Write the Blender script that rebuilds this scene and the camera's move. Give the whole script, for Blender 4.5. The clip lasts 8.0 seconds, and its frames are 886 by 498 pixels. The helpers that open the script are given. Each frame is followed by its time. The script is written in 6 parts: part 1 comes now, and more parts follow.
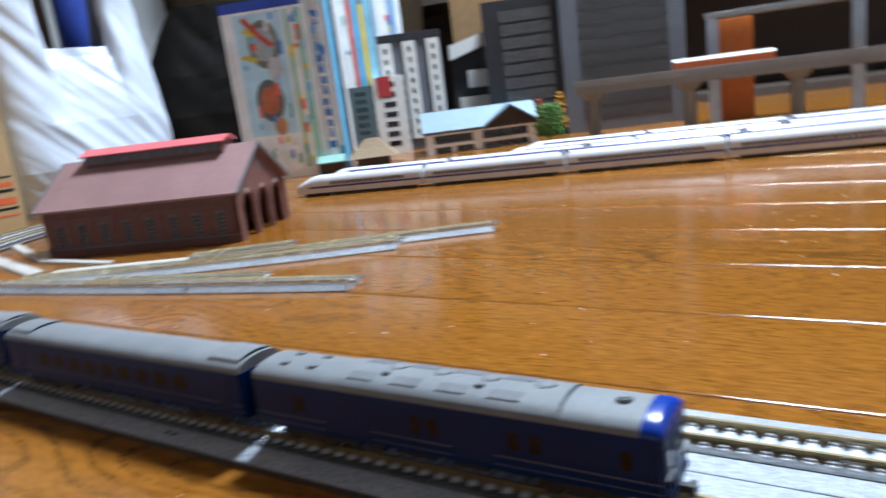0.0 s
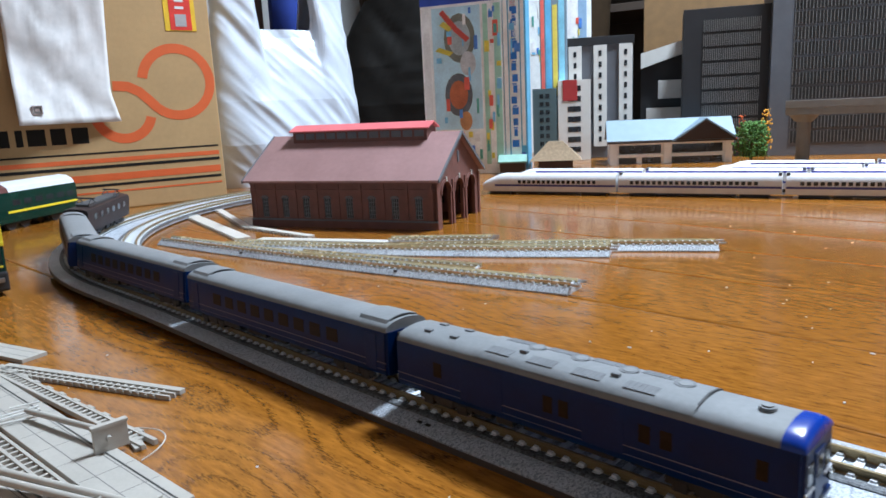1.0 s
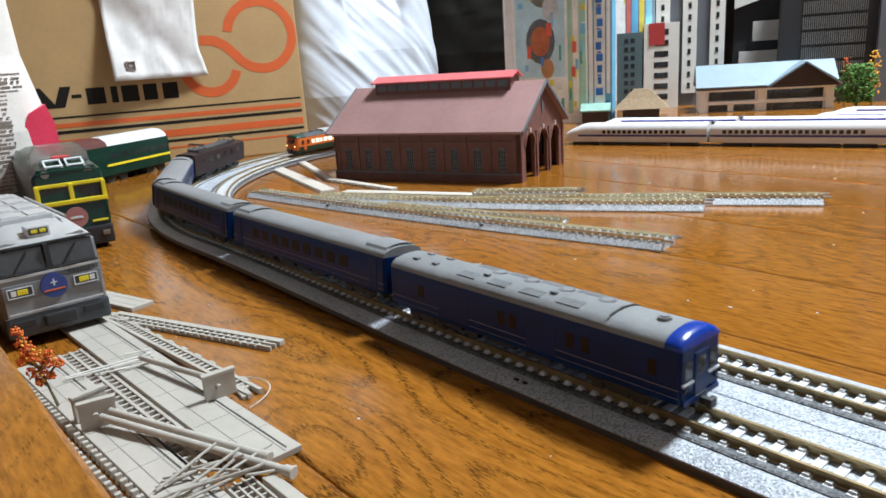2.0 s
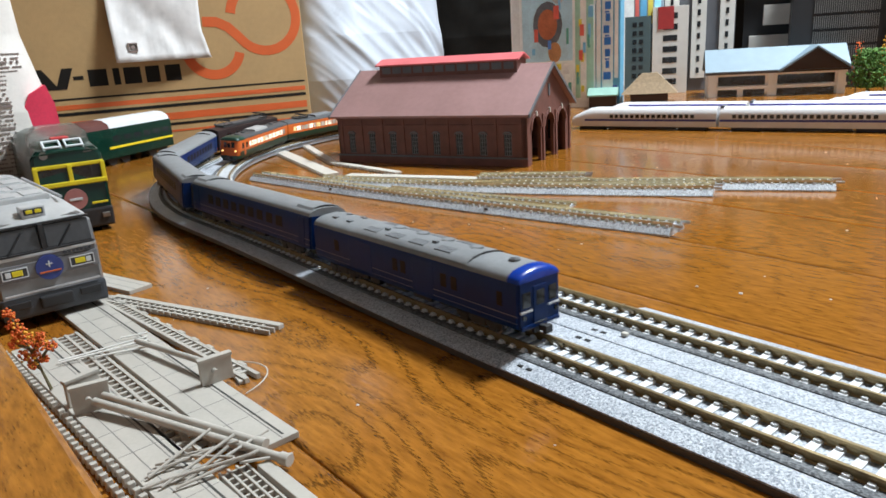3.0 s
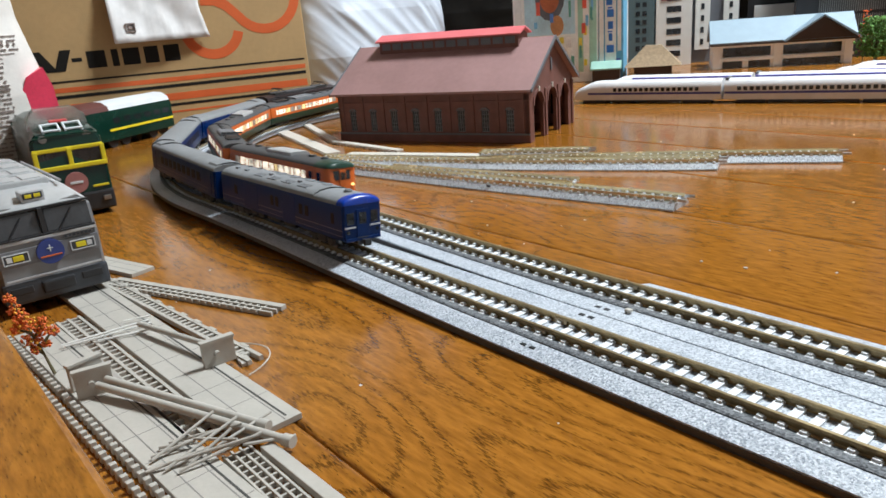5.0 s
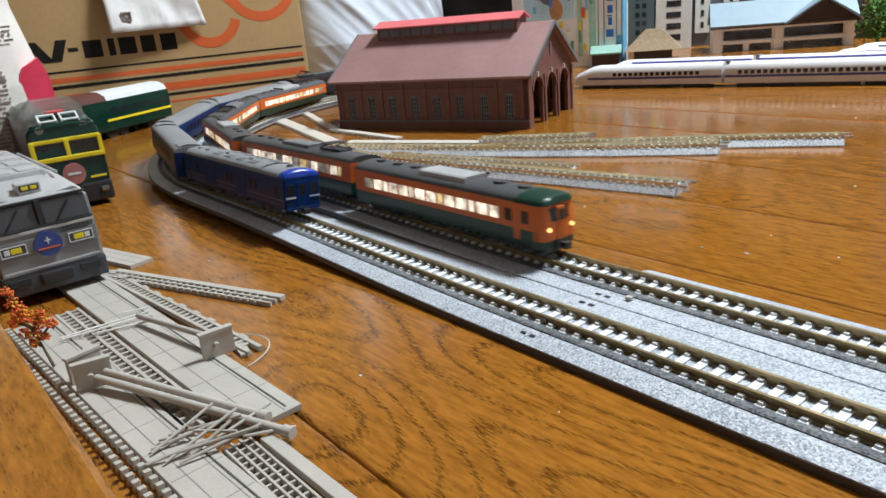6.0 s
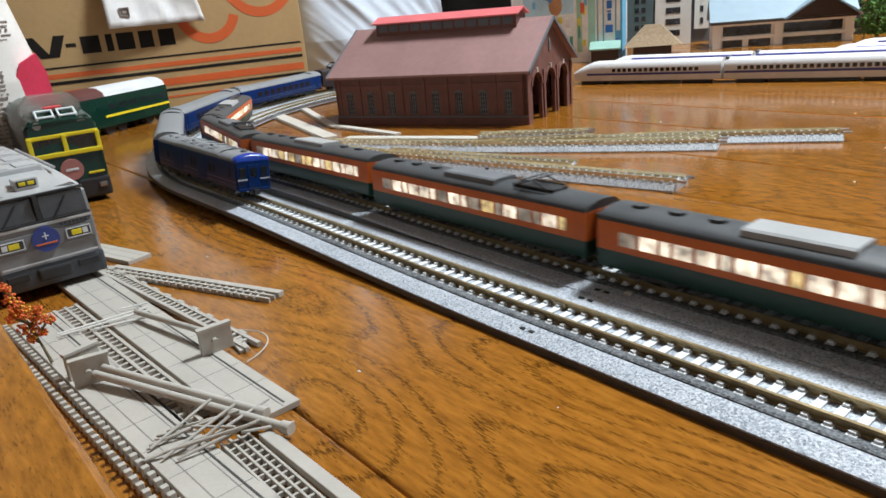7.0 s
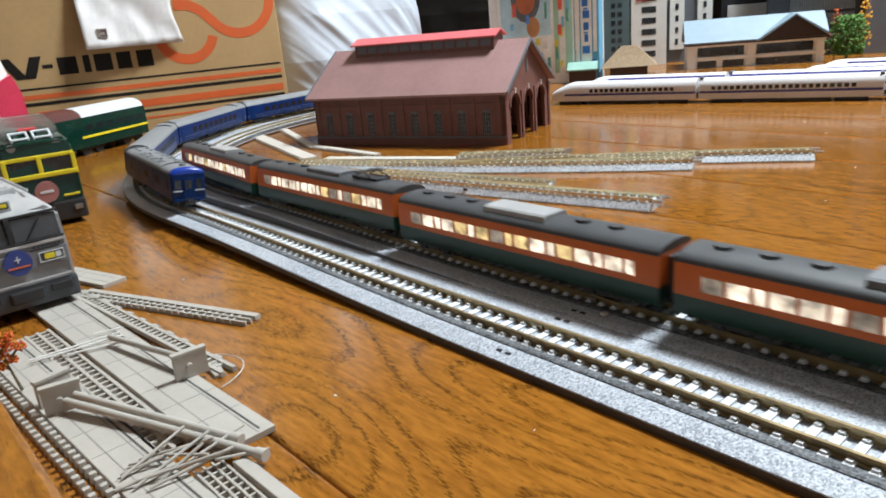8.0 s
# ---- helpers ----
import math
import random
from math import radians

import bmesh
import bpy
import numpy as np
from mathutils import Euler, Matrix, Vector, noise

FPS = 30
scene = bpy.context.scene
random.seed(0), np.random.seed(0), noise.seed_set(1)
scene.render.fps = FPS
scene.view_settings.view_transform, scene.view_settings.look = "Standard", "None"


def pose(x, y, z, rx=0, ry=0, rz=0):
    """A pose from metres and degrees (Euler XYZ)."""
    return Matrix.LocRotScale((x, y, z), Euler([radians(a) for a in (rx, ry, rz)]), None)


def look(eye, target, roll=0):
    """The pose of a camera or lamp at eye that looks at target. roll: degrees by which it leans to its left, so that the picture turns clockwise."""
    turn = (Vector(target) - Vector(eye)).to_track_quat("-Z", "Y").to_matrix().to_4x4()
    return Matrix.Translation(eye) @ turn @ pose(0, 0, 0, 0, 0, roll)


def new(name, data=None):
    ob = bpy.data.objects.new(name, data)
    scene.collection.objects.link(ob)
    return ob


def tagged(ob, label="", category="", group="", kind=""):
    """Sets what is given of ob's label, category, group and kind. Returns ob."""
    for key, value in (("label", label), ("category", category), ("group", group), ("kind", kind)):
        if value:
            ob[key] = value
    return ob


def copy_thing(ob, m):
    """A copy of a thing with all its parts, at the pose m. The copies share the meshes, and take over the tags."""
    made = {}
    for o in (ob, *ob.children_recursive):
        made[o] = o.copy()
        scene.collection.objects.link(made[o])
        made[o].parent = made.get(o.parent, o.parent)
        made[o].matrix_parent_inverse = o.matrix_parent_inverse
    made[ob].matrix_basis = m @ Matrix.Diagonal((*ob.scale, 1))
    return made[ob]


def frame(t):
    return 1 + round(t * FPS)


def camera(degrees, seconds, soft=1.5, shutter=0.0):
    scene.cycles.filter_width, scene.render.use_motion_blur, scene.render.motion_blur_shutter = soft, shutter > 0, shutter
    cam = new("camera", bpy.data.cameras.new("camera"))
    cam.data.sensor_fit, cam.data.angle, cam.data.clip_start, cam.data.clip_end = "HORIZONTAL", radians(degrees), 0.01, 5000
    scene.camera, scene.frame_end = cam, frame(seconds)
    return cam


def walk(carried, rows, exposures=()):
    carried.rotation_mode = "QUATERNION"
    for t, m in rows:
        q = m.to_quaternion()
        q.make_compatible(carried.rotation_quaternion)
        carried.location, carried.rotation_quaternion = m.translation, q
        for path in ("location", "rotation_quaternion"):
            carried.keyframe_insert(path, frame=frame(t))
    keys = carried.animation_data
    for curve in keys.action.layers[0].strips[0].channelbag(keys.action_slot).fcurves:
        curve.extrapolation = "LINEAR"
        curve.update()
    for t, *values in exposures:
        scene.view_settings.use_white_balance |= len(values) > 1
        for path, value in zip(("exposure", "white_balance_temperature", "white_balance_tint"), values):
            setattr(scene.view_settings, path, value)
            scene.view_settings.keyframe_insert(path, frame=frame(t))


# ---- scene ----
# All lengths below are in millimetres of the real table top; MM turns them into metres.
MM = 0.001
cam = camera(64.6, 8.0, soft=1.6, shutter=0.4)
# seconds, eye x y z (mm), yaw, pitch, roll
PATH = [
    (0, 126.23, -161.11, 104.58, 32.83, -12.94, -7.35),
    (0.2, 108.29, -173.98, 101.08, 37.57, -11.66, -4.22),
    (0.3, 105.49, -177.50, 102.00, 40.08, -11.77, -4.09),
    (0.4, 103.43, -172.86, 102.07, 42.01, -14.34, -4.52),
    (0.5, 96.72, -175.45, 103.08, 43.46, -13.82, -5.28),
    (0.6, 93.44, -173.05, 105.99, 44.41, -13.78, -5.58),
    (0.8, 77.51, -168.07, 99.02, 46.72, -14.39, -5.08),
    (1, 72.86, -170.90, 99.67, 44.15, -11.44, -2.73),
    (1.2, 68.99, -170.69, 97.47, 45.63, -12.10, -3.21),
    (1.4, 62.41, -168.30, 98.56, 47.54, -13.34, -3.06),
    (1.5, 64.71, -171.06, 98.75, 47.55, -12.50, -2.68),
    (1.7, 65.36, -174.18, 101.66, 49.67, -14.32, -3.86),
    (2.8, 63.24, -170.92, 99.25, 51.16, -15.81, -3.90),
    (3, 61.02, -169.55, 98.40, 51.06, -16.23, -3.71),
    (3.5, 60.89, -168.81, 97.77, 51.28, -16.64, -4.03),
    (4, 60.06, -167.92, 97.93, 51.51, -17.70, -4.39),
    (4.5, 60.29, -167.72, 98.11, 51.57, -17.84, -4.56),
    (6, 59.44, -166.02, 98.20, 51.78, -19.10, -5.32),
    (6.5, 59.14, -165.38, 98.06, 51.84, -19.54, -5.60),
    (7, 59.13, -165.68, 97.79, 51.73, -19.41, -5.33),
    (7.5, 59.56, -165.53, 97.77, 51.77, -19.49, -5.37),
    (8, 60.30, -164.32, 98.92, 50.04, -18.05, -5.20),
]
walk(cam, [(t, pose(x * MM, y * MM, z * MM, 90 + pitch, 0, yaw) @ pose(0, 0, 0, 0, 0, roll)) for t, x, y, z, yaw, pitch, roll in PATH],
     exposures=[(0.0, 0.36, 5650, 10), (1.0, 0.36, 5750, 10), (1.5, 0.44, 6150, 10), (3.0, 0.34, 6450, 10), (4.5, 0.28, 6500, 10), (6.0, 0.2, 6500, 10), (6.8, 0.22, 6500, 10), (7.5, 0.28, 6500, 10), (8.0, 0.36, 6500, 10)])


# ---- light ----
world = bpy.data.worlds.new("room_world")
scene.world = world
world.use_nodes = True
world.node_tree.nodes["Background"].inputs[0].default_value = (0.75, 0.85, 1.0, 1)
world.node_tree.nodes["Background"].inputs[1].default_value = 0.03
LAMP = (0.02, 0.94, 1.52)
ceil_lamp = bpy.data.lights.new("room_lamp", "AREA")
ceil_lamp.shape, ceil_lamp.size, ceil_lamp.energy, ceil_lamp.color = "DISK", 0.4, 60.0, (0.86, 0.95, 1.0)
new("room_lamp", ceil_lamp).matrix_world = look(LAMP, (LAMP[0], LAMP[1], 0))
# added upward fill light: lifts the shadows by bounce off the ceiling
up_fill = bpy.data.lights.new("room_lamp_upper", "AREA")
up_fill.shape, up_fill.size, up_fill.energy, up_fill.color = "DISK", 0.34, 4.0, (0.86, 0.95, 1.0)
new("room_lamp_upper", up_fill).matrix_world = look((LAMP[0], LAMP[1], 1.63), (LAMP[0], LAMP[1], 3.0))


# ---- materials ----
def material(name, color, rough=0.5, metal=0.0, vary=0.15, grain=60.0, bump=0.0, bump_grain=None, emit=None, strength=0.0, spec=0.5,
             island=0.0, obrand=0.0):
    """Procedural surface: base colour with variation at two scales, roughness variation and fine relief. Grain is in 1/metre."""
    m = bpy.data.materials.new(name)
    m.use_nodes = True
    nt = m.node_tree
    bs = nt.nodes["Principled BSDF"]
    tc = nt.nodes.new("ShaderNodeTexCoord")
    n1, n2 = nt.nodes.new("ShaderNodeTexNoise"), nt.nodes.new("ShaderNodeTexNoise")
    n1.inputs["Scale"].default_value, n1.inputs["Detail"].default_value = grain, 6
    n2.inputs["Scale"].default_value, n2.inputs["Detail"].default_value = grain * 9, 3
    for n in (n1, n2):
        nt.links.new(tc.outputs["Object"], n.inputs["Vector"])
    add = nt.nodes.new("ShaderNodeMath")
    add.operation = "MULTIPLY_ADD"
    add.inputs[1].default_value = 0.5
    nt.links.new(n2.outputs["Fac"], add.inputs[0])
    nt.links.new(n1.outputs["Fac"], add.inputs[2])
    src = add.outputs[0]
    if obrand or island:
        info = nt.nodes.new("ShaderNodeObjectInfo" if obrand else "ShaderNodeNewGeometry")
        more = nt.nodes.new("ShaderNodeMath")
        more.operation = "MULTIPLY_ADD"
        more.inputs[1].default_value = obrand or island
        nt.links.new(info.outputs["Random" if obrand else "Random Per Island"], more.inputs[0])
        nt.links.new(src, more.inputs[2])
        src = more.outputs[0]
    ramp = nt.nodes.new("ShaderNodeValToRGB")
    lo, hi = [max(0, c * (1 - vary)) for c in color], [min(1, c * (1 + vary)) for c in color]
    ramp.color_ramp.elements[0].position, ramp.color_ramp.elements[1].position = 0.45, 1.0 + (obrand or island)
    ramp.color_ramp.elements[0].color, ramp.color_ramp.elements[1].color = (*lo, 1), (*hi, 1)
    nt.links.new(src, ramp.inputs[0])
    nt.links.new(ramp.outputs[0], bs.inputs["Base Color"])
    rr = nt.nodes.new("ShaderNodeMapRange")
    rr.inputs["To Min"].default_value, rr.inputs["To Max"].default_value = max(0.03, rough - 0.08), min(1, rough + 0.1)
    nt.links.new(n1.outputs["Fac"], rr.inputs["Value"])
    nt.links.new(rr.outputs[0], bs.inputs["Roughness"])
    bs.inputs["Metallic"].default_value = metal
    bs.inputs["Specular IOR Level"].default_value = spec
    if bump:
        b = nt.nodes.new("ShaderNodeBump")
        n3 = nt.nodes.new("ShaderNodeTexNoise")
        n3.inputs["Scale"].default_value, n3.inputs["Detail"].default_value = bump_grain or grain * 9, 4
        nt.links.new(tc.outputs["Object"], n3.inputs["Vector"])
        b.inputs["Strength"].default_value, b.inputs["Distance"].default_value = min(1, bump), 0.0006
        nt.links.new(n3.outputs["Fac"], b.inputs["Height"])
        nt.links.new(b.outputs[0], bs.inputs["Normal"])
    if emit:
        bs.inputs["Emission Color"].default_value, bs.inputs["Emission Strength"].default_value = (*emit, 1), strength
        if vary > 0.25:
            glow = nt.nodes.new("ShaderNodeMapRange")
            glow.inputs["From Min"].default_value, glow.inputs["From Max"].default_value = 0.35, 0.68
            glow.inputs["To Min"].default_value, glow.inputs["To Max"].default_value = strength * 0.25, strength * 1.9
            nt.links.new(n1.outputs["Fac"], glow.inputs["Value"])
            nt.links.new(glow.outputs[0], bs.inputs["Emission Strength"])
    return m


def wood_material(name, dark, mid, light, rough=0.22, obrand=True, stretch=(2.0, 11.0, 17.0)):
    """Varnished oak: long fibres, cathedral figure, pores and a glossy coat."""
    m = bpy.data.materials.new(name)
    m.use_nodes = True
    nt = m.node_tree
    bs = nt.nodes["Principled BSDF"]
    tc = nt.nodes.new("ShaderNodeTexCoord")
    info = nt.nodes.new("ShaderNodeObjectInfo")
    shift = nt.nodes.new("ShaderNodeVectorMath")
    shift.operation = "MULTIPLY_ADD"
    shift.inputs[1].default_value = (37.0, 11.0, 5.0)
    comb = nt.nodes.new("ShaderNodeCombineXYZ")
    for i in range(3):
        nt.links.new(info.outputs["Random"], comb.inputs[i])
    nt.links.new(comb.outputs[0], shift.inputs[0])
    nt.links.new(tc.outputs["Object"], shift.inputs[2])
    warp = nt.nodes.new("ShaderNodeTexNoise")
    warp.inputs["Scale"].default_value, warp.inputs["Detail"].default_value = 8.0, 0.9
    wmap = nt.nodes.new("ShaderNodeMapping")
    wmap.inputs["Scale"].default_value = (0.75, 2.2, 1.0)
    nt.links.new(shift.outputs[0], wmap.inputs["Vector"])
    nt.links.new(wmap.outputs[0], warp.inputs["Vector"])
    # figure: contour lines of a slow noise, like cut growth rings
    rings = nt.nodes.new("ShaderNodeMath")
    rings.operation = "MULTIPLY"
    rings.inputs[1].default_value = 19.0
    nt.links.new(warp.outputs["Fac"], rings.inputs[0])
    frac = nt.nodes.new("ShaderNodeMath")
    frac.operation = "PINGPONG"
    frac.inputs[1].default_value = 0.5
    nt.links.new(rings.outputs[0], frac.inputs[0])
    fmap = nt.nodes.new("ShaderNodeMapping")
    fmap.inputs["Scale"].default_value = stretch
    nt.links.new(shift.outputs[0], fmap.inputs["Vector"])
    fibre = nt.nodes.new("ShaderNodeTexNoise")
    fibre.inputs["Scale"].default_value, fibre.inputs["Detail"].default_value = 60.0, 8
    nt.links.new(fmap.outputs[0], fibre.inputs["Vector"])
    pores = nt.nodes.new("ShaderNodeTexNoise")
    pores.inputs["Scale"].default_value, pores.inputs["Detail"].default_value = 190.0, 2
    nt.links.new(fmap.outputs[0], pores.inputs["Vector"])
    b = nt.nodes.new("ShaderNodeMath")
    b.operation = "MULTIPLY_ADD"
    b.inputs[1].default_value = 0.14
    nt.links.new(info.outputs["Random"], b.inputs[0])
    nt.links.new(fibre.outputs["Fac"], b.inputs[2])
    ramp = nt.nodes.new("ShaderNodeValToRGB")
    e = ramp.color_ramp.elements
    e[0].position, e[0].color = 0.30, (*dark, 1)
    e[1].position, e[1].color = 0.80, (*light, 1)
    k = e.new(0.55)
    k.color = (*mid, 1)
    nt.links.new(b.outputs[0], ramp.inputs[0])
    # growth bands with ragged edges, made of crowded dark pores
    rag = nt.nodes.new("ShaderNodeMath")
    rag.operation = "MULTIPLY_ADD"
    rag.inputs[1].default_value = 1.1
    nt.links.new(pores.outputs["Fac"], rag.inputs[0])
    nt.links.new(frac.outputs[0], rag.inputs[2])
    band = nt.nodes.new("ShaderNodeMapRange")
    band.interpolation_type = "SMOOTHSTEP"
    band.inputs["From Min"].default_value, band.inputs["From Max"].default_value = 0.46, 0.74
    band.inputs["To Min"].default_value, band.inputs["To Max"].default_value = 0.36, 1.0
    nt.links.new(rag.outputs[0], band.inputs["Value"])
    # the figure is bold in some stretches and faint in others
    patch = nt.nodes.new("ShaderNodeTexNoise")
    patch.inputs["Scale"].default_value, patch.inputs["Detail"].default_value = 5.0, 2
    nt.links.new(wmap.outputs[0], patch.inputs["Vector"])
    fade = nt.nodes.new("ShaderNodeMapRange")
    fade.inputs["From Min"].default_value, fade.inputs["From Max"].default_value = 0.44, 0.62
    fade.inputs["To Min"].default_value, fade.inputs["To Max"].default_value = 0.3, 1.0
    nt.links.new(patch.outputs["Fac"], fade.inputs["Value"])
    figure = nt.nodes.new("ShaderNodeMix")
    figure.inputs["A"].default_value = 1.0
    nt.links.new(fade.outputs[0], figure.inputs["Factor"])
    nt.links.new(band.outputs[0], figure.inputs["B"])
    specks = nt.nodes.new("ShaderNodeMapRange")
    specks.inputs["From Min"].default_value, specks.inputs["From Max"].default_value = 0.26, 0.36
    specks.inputs["To Min"].default_value, specks.inputs["To Max"].default_value = 0.55, 1.0
    nt.links.new(pores.outputs["Fac"], specks.inputs["Value"])
    dark_pores = nt.nodes.new("ShaderNodeMath")
    dark_pores.operation = "MULTIPLY"
    nt.links.new(figure.outputs[0], dark_pores.inputs[0])
    nt.links.new(specks.outputs[0], dark_pores.inputs[1])
    mul = nt.nodes.new("ShaderNodeVectorMath")
    mul.operation = "SCALE"
    nt.links.new(ramp.outputs[0], mul.inputs[0])
    nt.links.new(dark_pores.outputs[0], mul.inputs["Scale"])
    nt.links.new(mul.outputs[0], bs.inputs["Base Color"])
    wear = nt.nodes.new("ShaderNodeTexNoise")
    wear.inputs["Scale"].default_value, wear.inputs["Detail"].default_value = 14.0, 7
    nt.links.new(tc.outputs["Object"], wear.inputs["Vector"])
    rr = nt.nodes.new("ShaderNodeMapRange")
    rr.inputs["From Min"].default_value, rr.inputs["From Max"].default_value = 0.3, 0.7
    rr.inputs["To Min"].default_value, rr.inputs["To Max"].default_value = rough - 0.06, rough + 0.07
    nt.links.new(wear.outputs["Fac"], rr.inputs["Value"])
    nt.links.new(rr.outputs[0], bs.inputs["Roughness"])
    bp = nt.nodes.new("ShaderNodeBump")
    bp.inputs["Strength"].default_value, bp.inputs["Distance"].default_value = 0.18, 0.0005
    nt.links.new(fibre.outputs["Fac"], bp.inputs["Height"])
    nt.links.new(bp.outputs[0], bs.inputs["Normal"])
    return m


def speckle_material(name, base, light, dark, scale, rough=0.6):
    """Moulded plastic ballast: pale and dark grains over a mid grey."""
    m = bpy.data.materials.new(name)
    m.use_nodes = True
    nt = m.node_tree
    bs = nt.nodes["Principled BSDF"]
    tc = nt.nodes.new("ShaderNodeTexCoord")
    vor = nt.nodes.new("ShaderNodeTexVoronoi")
    vor.inputs["Scale"].default_value = scale
    noi = nt.nodes.new("ShaderNodeTexNoise")
    noi.inputs["Scale"].default_value, noi.inputs["Detail"].default_value = scale * 0.8, 5
    big = nt.nodes.new("ShaderNodeTexNoise")
    big.inputs["Scale"].default_value = 40
    for n in (vor, noi, big):
        nt.links.new(tc.outputs["Object"], n.inputs["Vector"])
    bw = nt.nodes.new("ShaderNodeRGBToBW")
    nt.links.new(vor.outputs["Color"], bw.inputs[0])
    ma = nt.nodes.new("ShaderNodeMath")
    ma.operation = "MULTIPLY_ADD"
    ma.inputs[1].default_value = 0.5
    nt.links.new(big.outputs["Fac"], ma.inputs[0])
    nt.links.new(bw.outputs[0], ma.inputs[2])
    ramp = nt.nodes.new("ShaderNodeValToRGB")
    e = ramp.color_ramp.elements
    e[0].position, e[0].color = 0.4, (*dark, 1)
    e[1].position, e[1].color = 1.1, (*light, 1)
    k = e.new(0.62)
    k.color = (*base, 1)
    nt.links.new(ma.outputs[0], ramp.inputs[0])
    nt.links.new(ramp.outputs[0], bs.inputs["Base Color"])
    bs.inputs["Roughness"].default_value = rough
    bp = nt.nodes.new("ShaderNodeBump")
    bp.inputs["Strength"].default_value, bp.inputs["Distance"].default_value = 0.8, 0.0005
    nt.links.new(noi.outputs["Fac"], bp.inputs["Height"])
    nt.links.new(bp.outputs[0], bs.inputs["Normal"])
    return m


oak = wood_material("varnished_oak", (0.135, 0.046, 0.0065), (0.245, 0.091, 0.0117), (0.335, 0.131, 0.0175), rough=0.11)
ballast = speckle_material("ballast_plastic", (0.35, 0.385, 0.435), (0.54, 0.57, 0.62), (0.22, 0.245, 0.285), 1900, 0.42)
ballast_rail_shade = speckle_material("ballast_bed", (0.075, 0.08, 0.09), (0.16, 0.17, 0.18), (0.03, 0.032, 0.036), 1600)
track_side = material("track_underside", (0.07, 0.06, 0.055), 0.5)
sleeper_white = material("concrete_tie_plastic", (0.72, 0.74, 0.76), 0.5, vary=0.1, grain=300, obrand=0.15)
rail_brass = material("rail_nickel_brass", (0.30, 0.225, 0.115), 0.34, 0.6, vary=0.25, grain=120)
rail_pale = material("pale_rail_nickel", (0.60, 0.49, 0.29), 0.24, 0.7, vary=0.2, grain=120)
rail_joint = material("rail_joiner_steel", (0.35, 0.29, 0.2), 0.4, 0.8)
black_hole = material("dark_slot", (0.012, 0.012, 0.013), 0.8)
blue_paint = material("deep_blue_paint", (0.0006, 0.019, 0.102), 0.34, vary=0.2, grain=90, spec=0.2)
blue_bright = material("bright_blue_paint", (0.002, 0.034, 0.29), 0.25, vary=0.12)
roof_grey = material("roof_grey_paint", (0.20, 0.208, 0.216), 0.6, vary=0.15, grain=70, bump=0.1)
roof_detail = material("roof_grille_grey", (0.15, 0.155, 0.165), 0.6, vary=0.2)
silver_line = material("silver_band", (0.5, 0.5, 0.52), 0.35, 0.4)
side_line = material("dull_side_line", (0.14, 0.14, 0.2), 0.4)
glass_dark = material("dark_window", (0.015, 0.017, 0.02), 0.12, vary=0.3, spec=0.6)
window_amber = material("dim_amber_window", (0.022, 0.014, 0.011), 0.4, vary=0.4, grain=300, spec=0.12)
running_gear = material("black_running_gear", (0.018, 0.018, 0.02), 0.5, vary=0.3)
wheel_steel = material("wheel_steel", (0.28, 0.27, 0.26), 0.35, 0.9)
orange_paint = material("orange_paint", (0.55, 0.115, 0.018), 0.38, vary=0.1, grain=90)
toy_green = material("glossy_dark_green", (0.003, 0.026, 0.017), 0.2, vary=0.2, grain=60, spec=0.45)
green_paint = material("dark_green_paint", (0.006, 0.036, 0.023), 0.35, vary=0.15, grain=90)
dark_roof = material("charcoal_roof", (0.055, 0.058, 0.062), 0.5, vary=0.2, grain=90)
ac_grey = material("pale_grey_cooler", (0.36, 0.36, 0.36), 0.5, vary=0.1)
yellow_window = material("yellow_car_window", (0.5, 0.4, 0.2), 0.3, vary=0.3, grain=260, emit=(1.0, 0.72, 0.32), strength=0.5)
lit_window = material("lit_car_window", (0.5, 0.45, 0.36), 0.3, vary=0.3, grain=220, emit=(1.0, 0.86, 0.68), strength=0.7)
dim_window = material("dim_car_window", (0.3, 0.28, 0.25), 0.2, vary=0.4, grain=260, emit=(1.0, 0.8, 0.6), strength=0.12)
head_lamp = material("headlamp_glow", (1.0, 0.8, 0.4), 0.3, emit=(1.0, 0.60, 0.17), strength=1.5)


# ---- mesh helpers (millimetres) ----
def box(bm, x0, x1, y0, y1, z0, z1, bevel=0.0, m=None):
    got = bmesh.ops.create_cube(bm, size=1.0)["verts"]
    bmesh.ops.scale(bm, vec=(abs(x1 - x0), abs(y1 - y0), abs(z1 - z0)), verts=got)
    bmesh.ops.translate(bm, vec=((x0 + x1) / 2, (y0 + y1) / 2, (z0 + z1) / 2), verts=got)
    if bevel:
        edges = list({e for v in got for e in v.link_edges})
        res = bmesh.ops.bevel(bm, geom=edges, offset=bevel, segments=2, affect="EDGES", profile=0.6)
        got = list({v for f in res["faces"] for v in f.verts} | {v for v in got if v.is_valid})
    if m is not None:
        bmesh.ops.transform(bm, matrix=m, verts=got)
    return got


def cyl(bm, p, q, r, r2=None, n=10):
    """A round bar from p to q."""
    p, q = Vector(p), Vector(q)
    got = bmesh.ops.create_cone(bm, cap_ends=True, segments=n, radius1=r, radius2=r if r2 is None else r2, depth=(q - p).length)["verts"]
    turn = (q - p).to_track_quat("Z", "Y").to_matrix().to_4x4()
    bmesh.ops.transform(bm, matrix=Matrix.Translation((p + q) / 2) @ turn, verts=got)
    return got


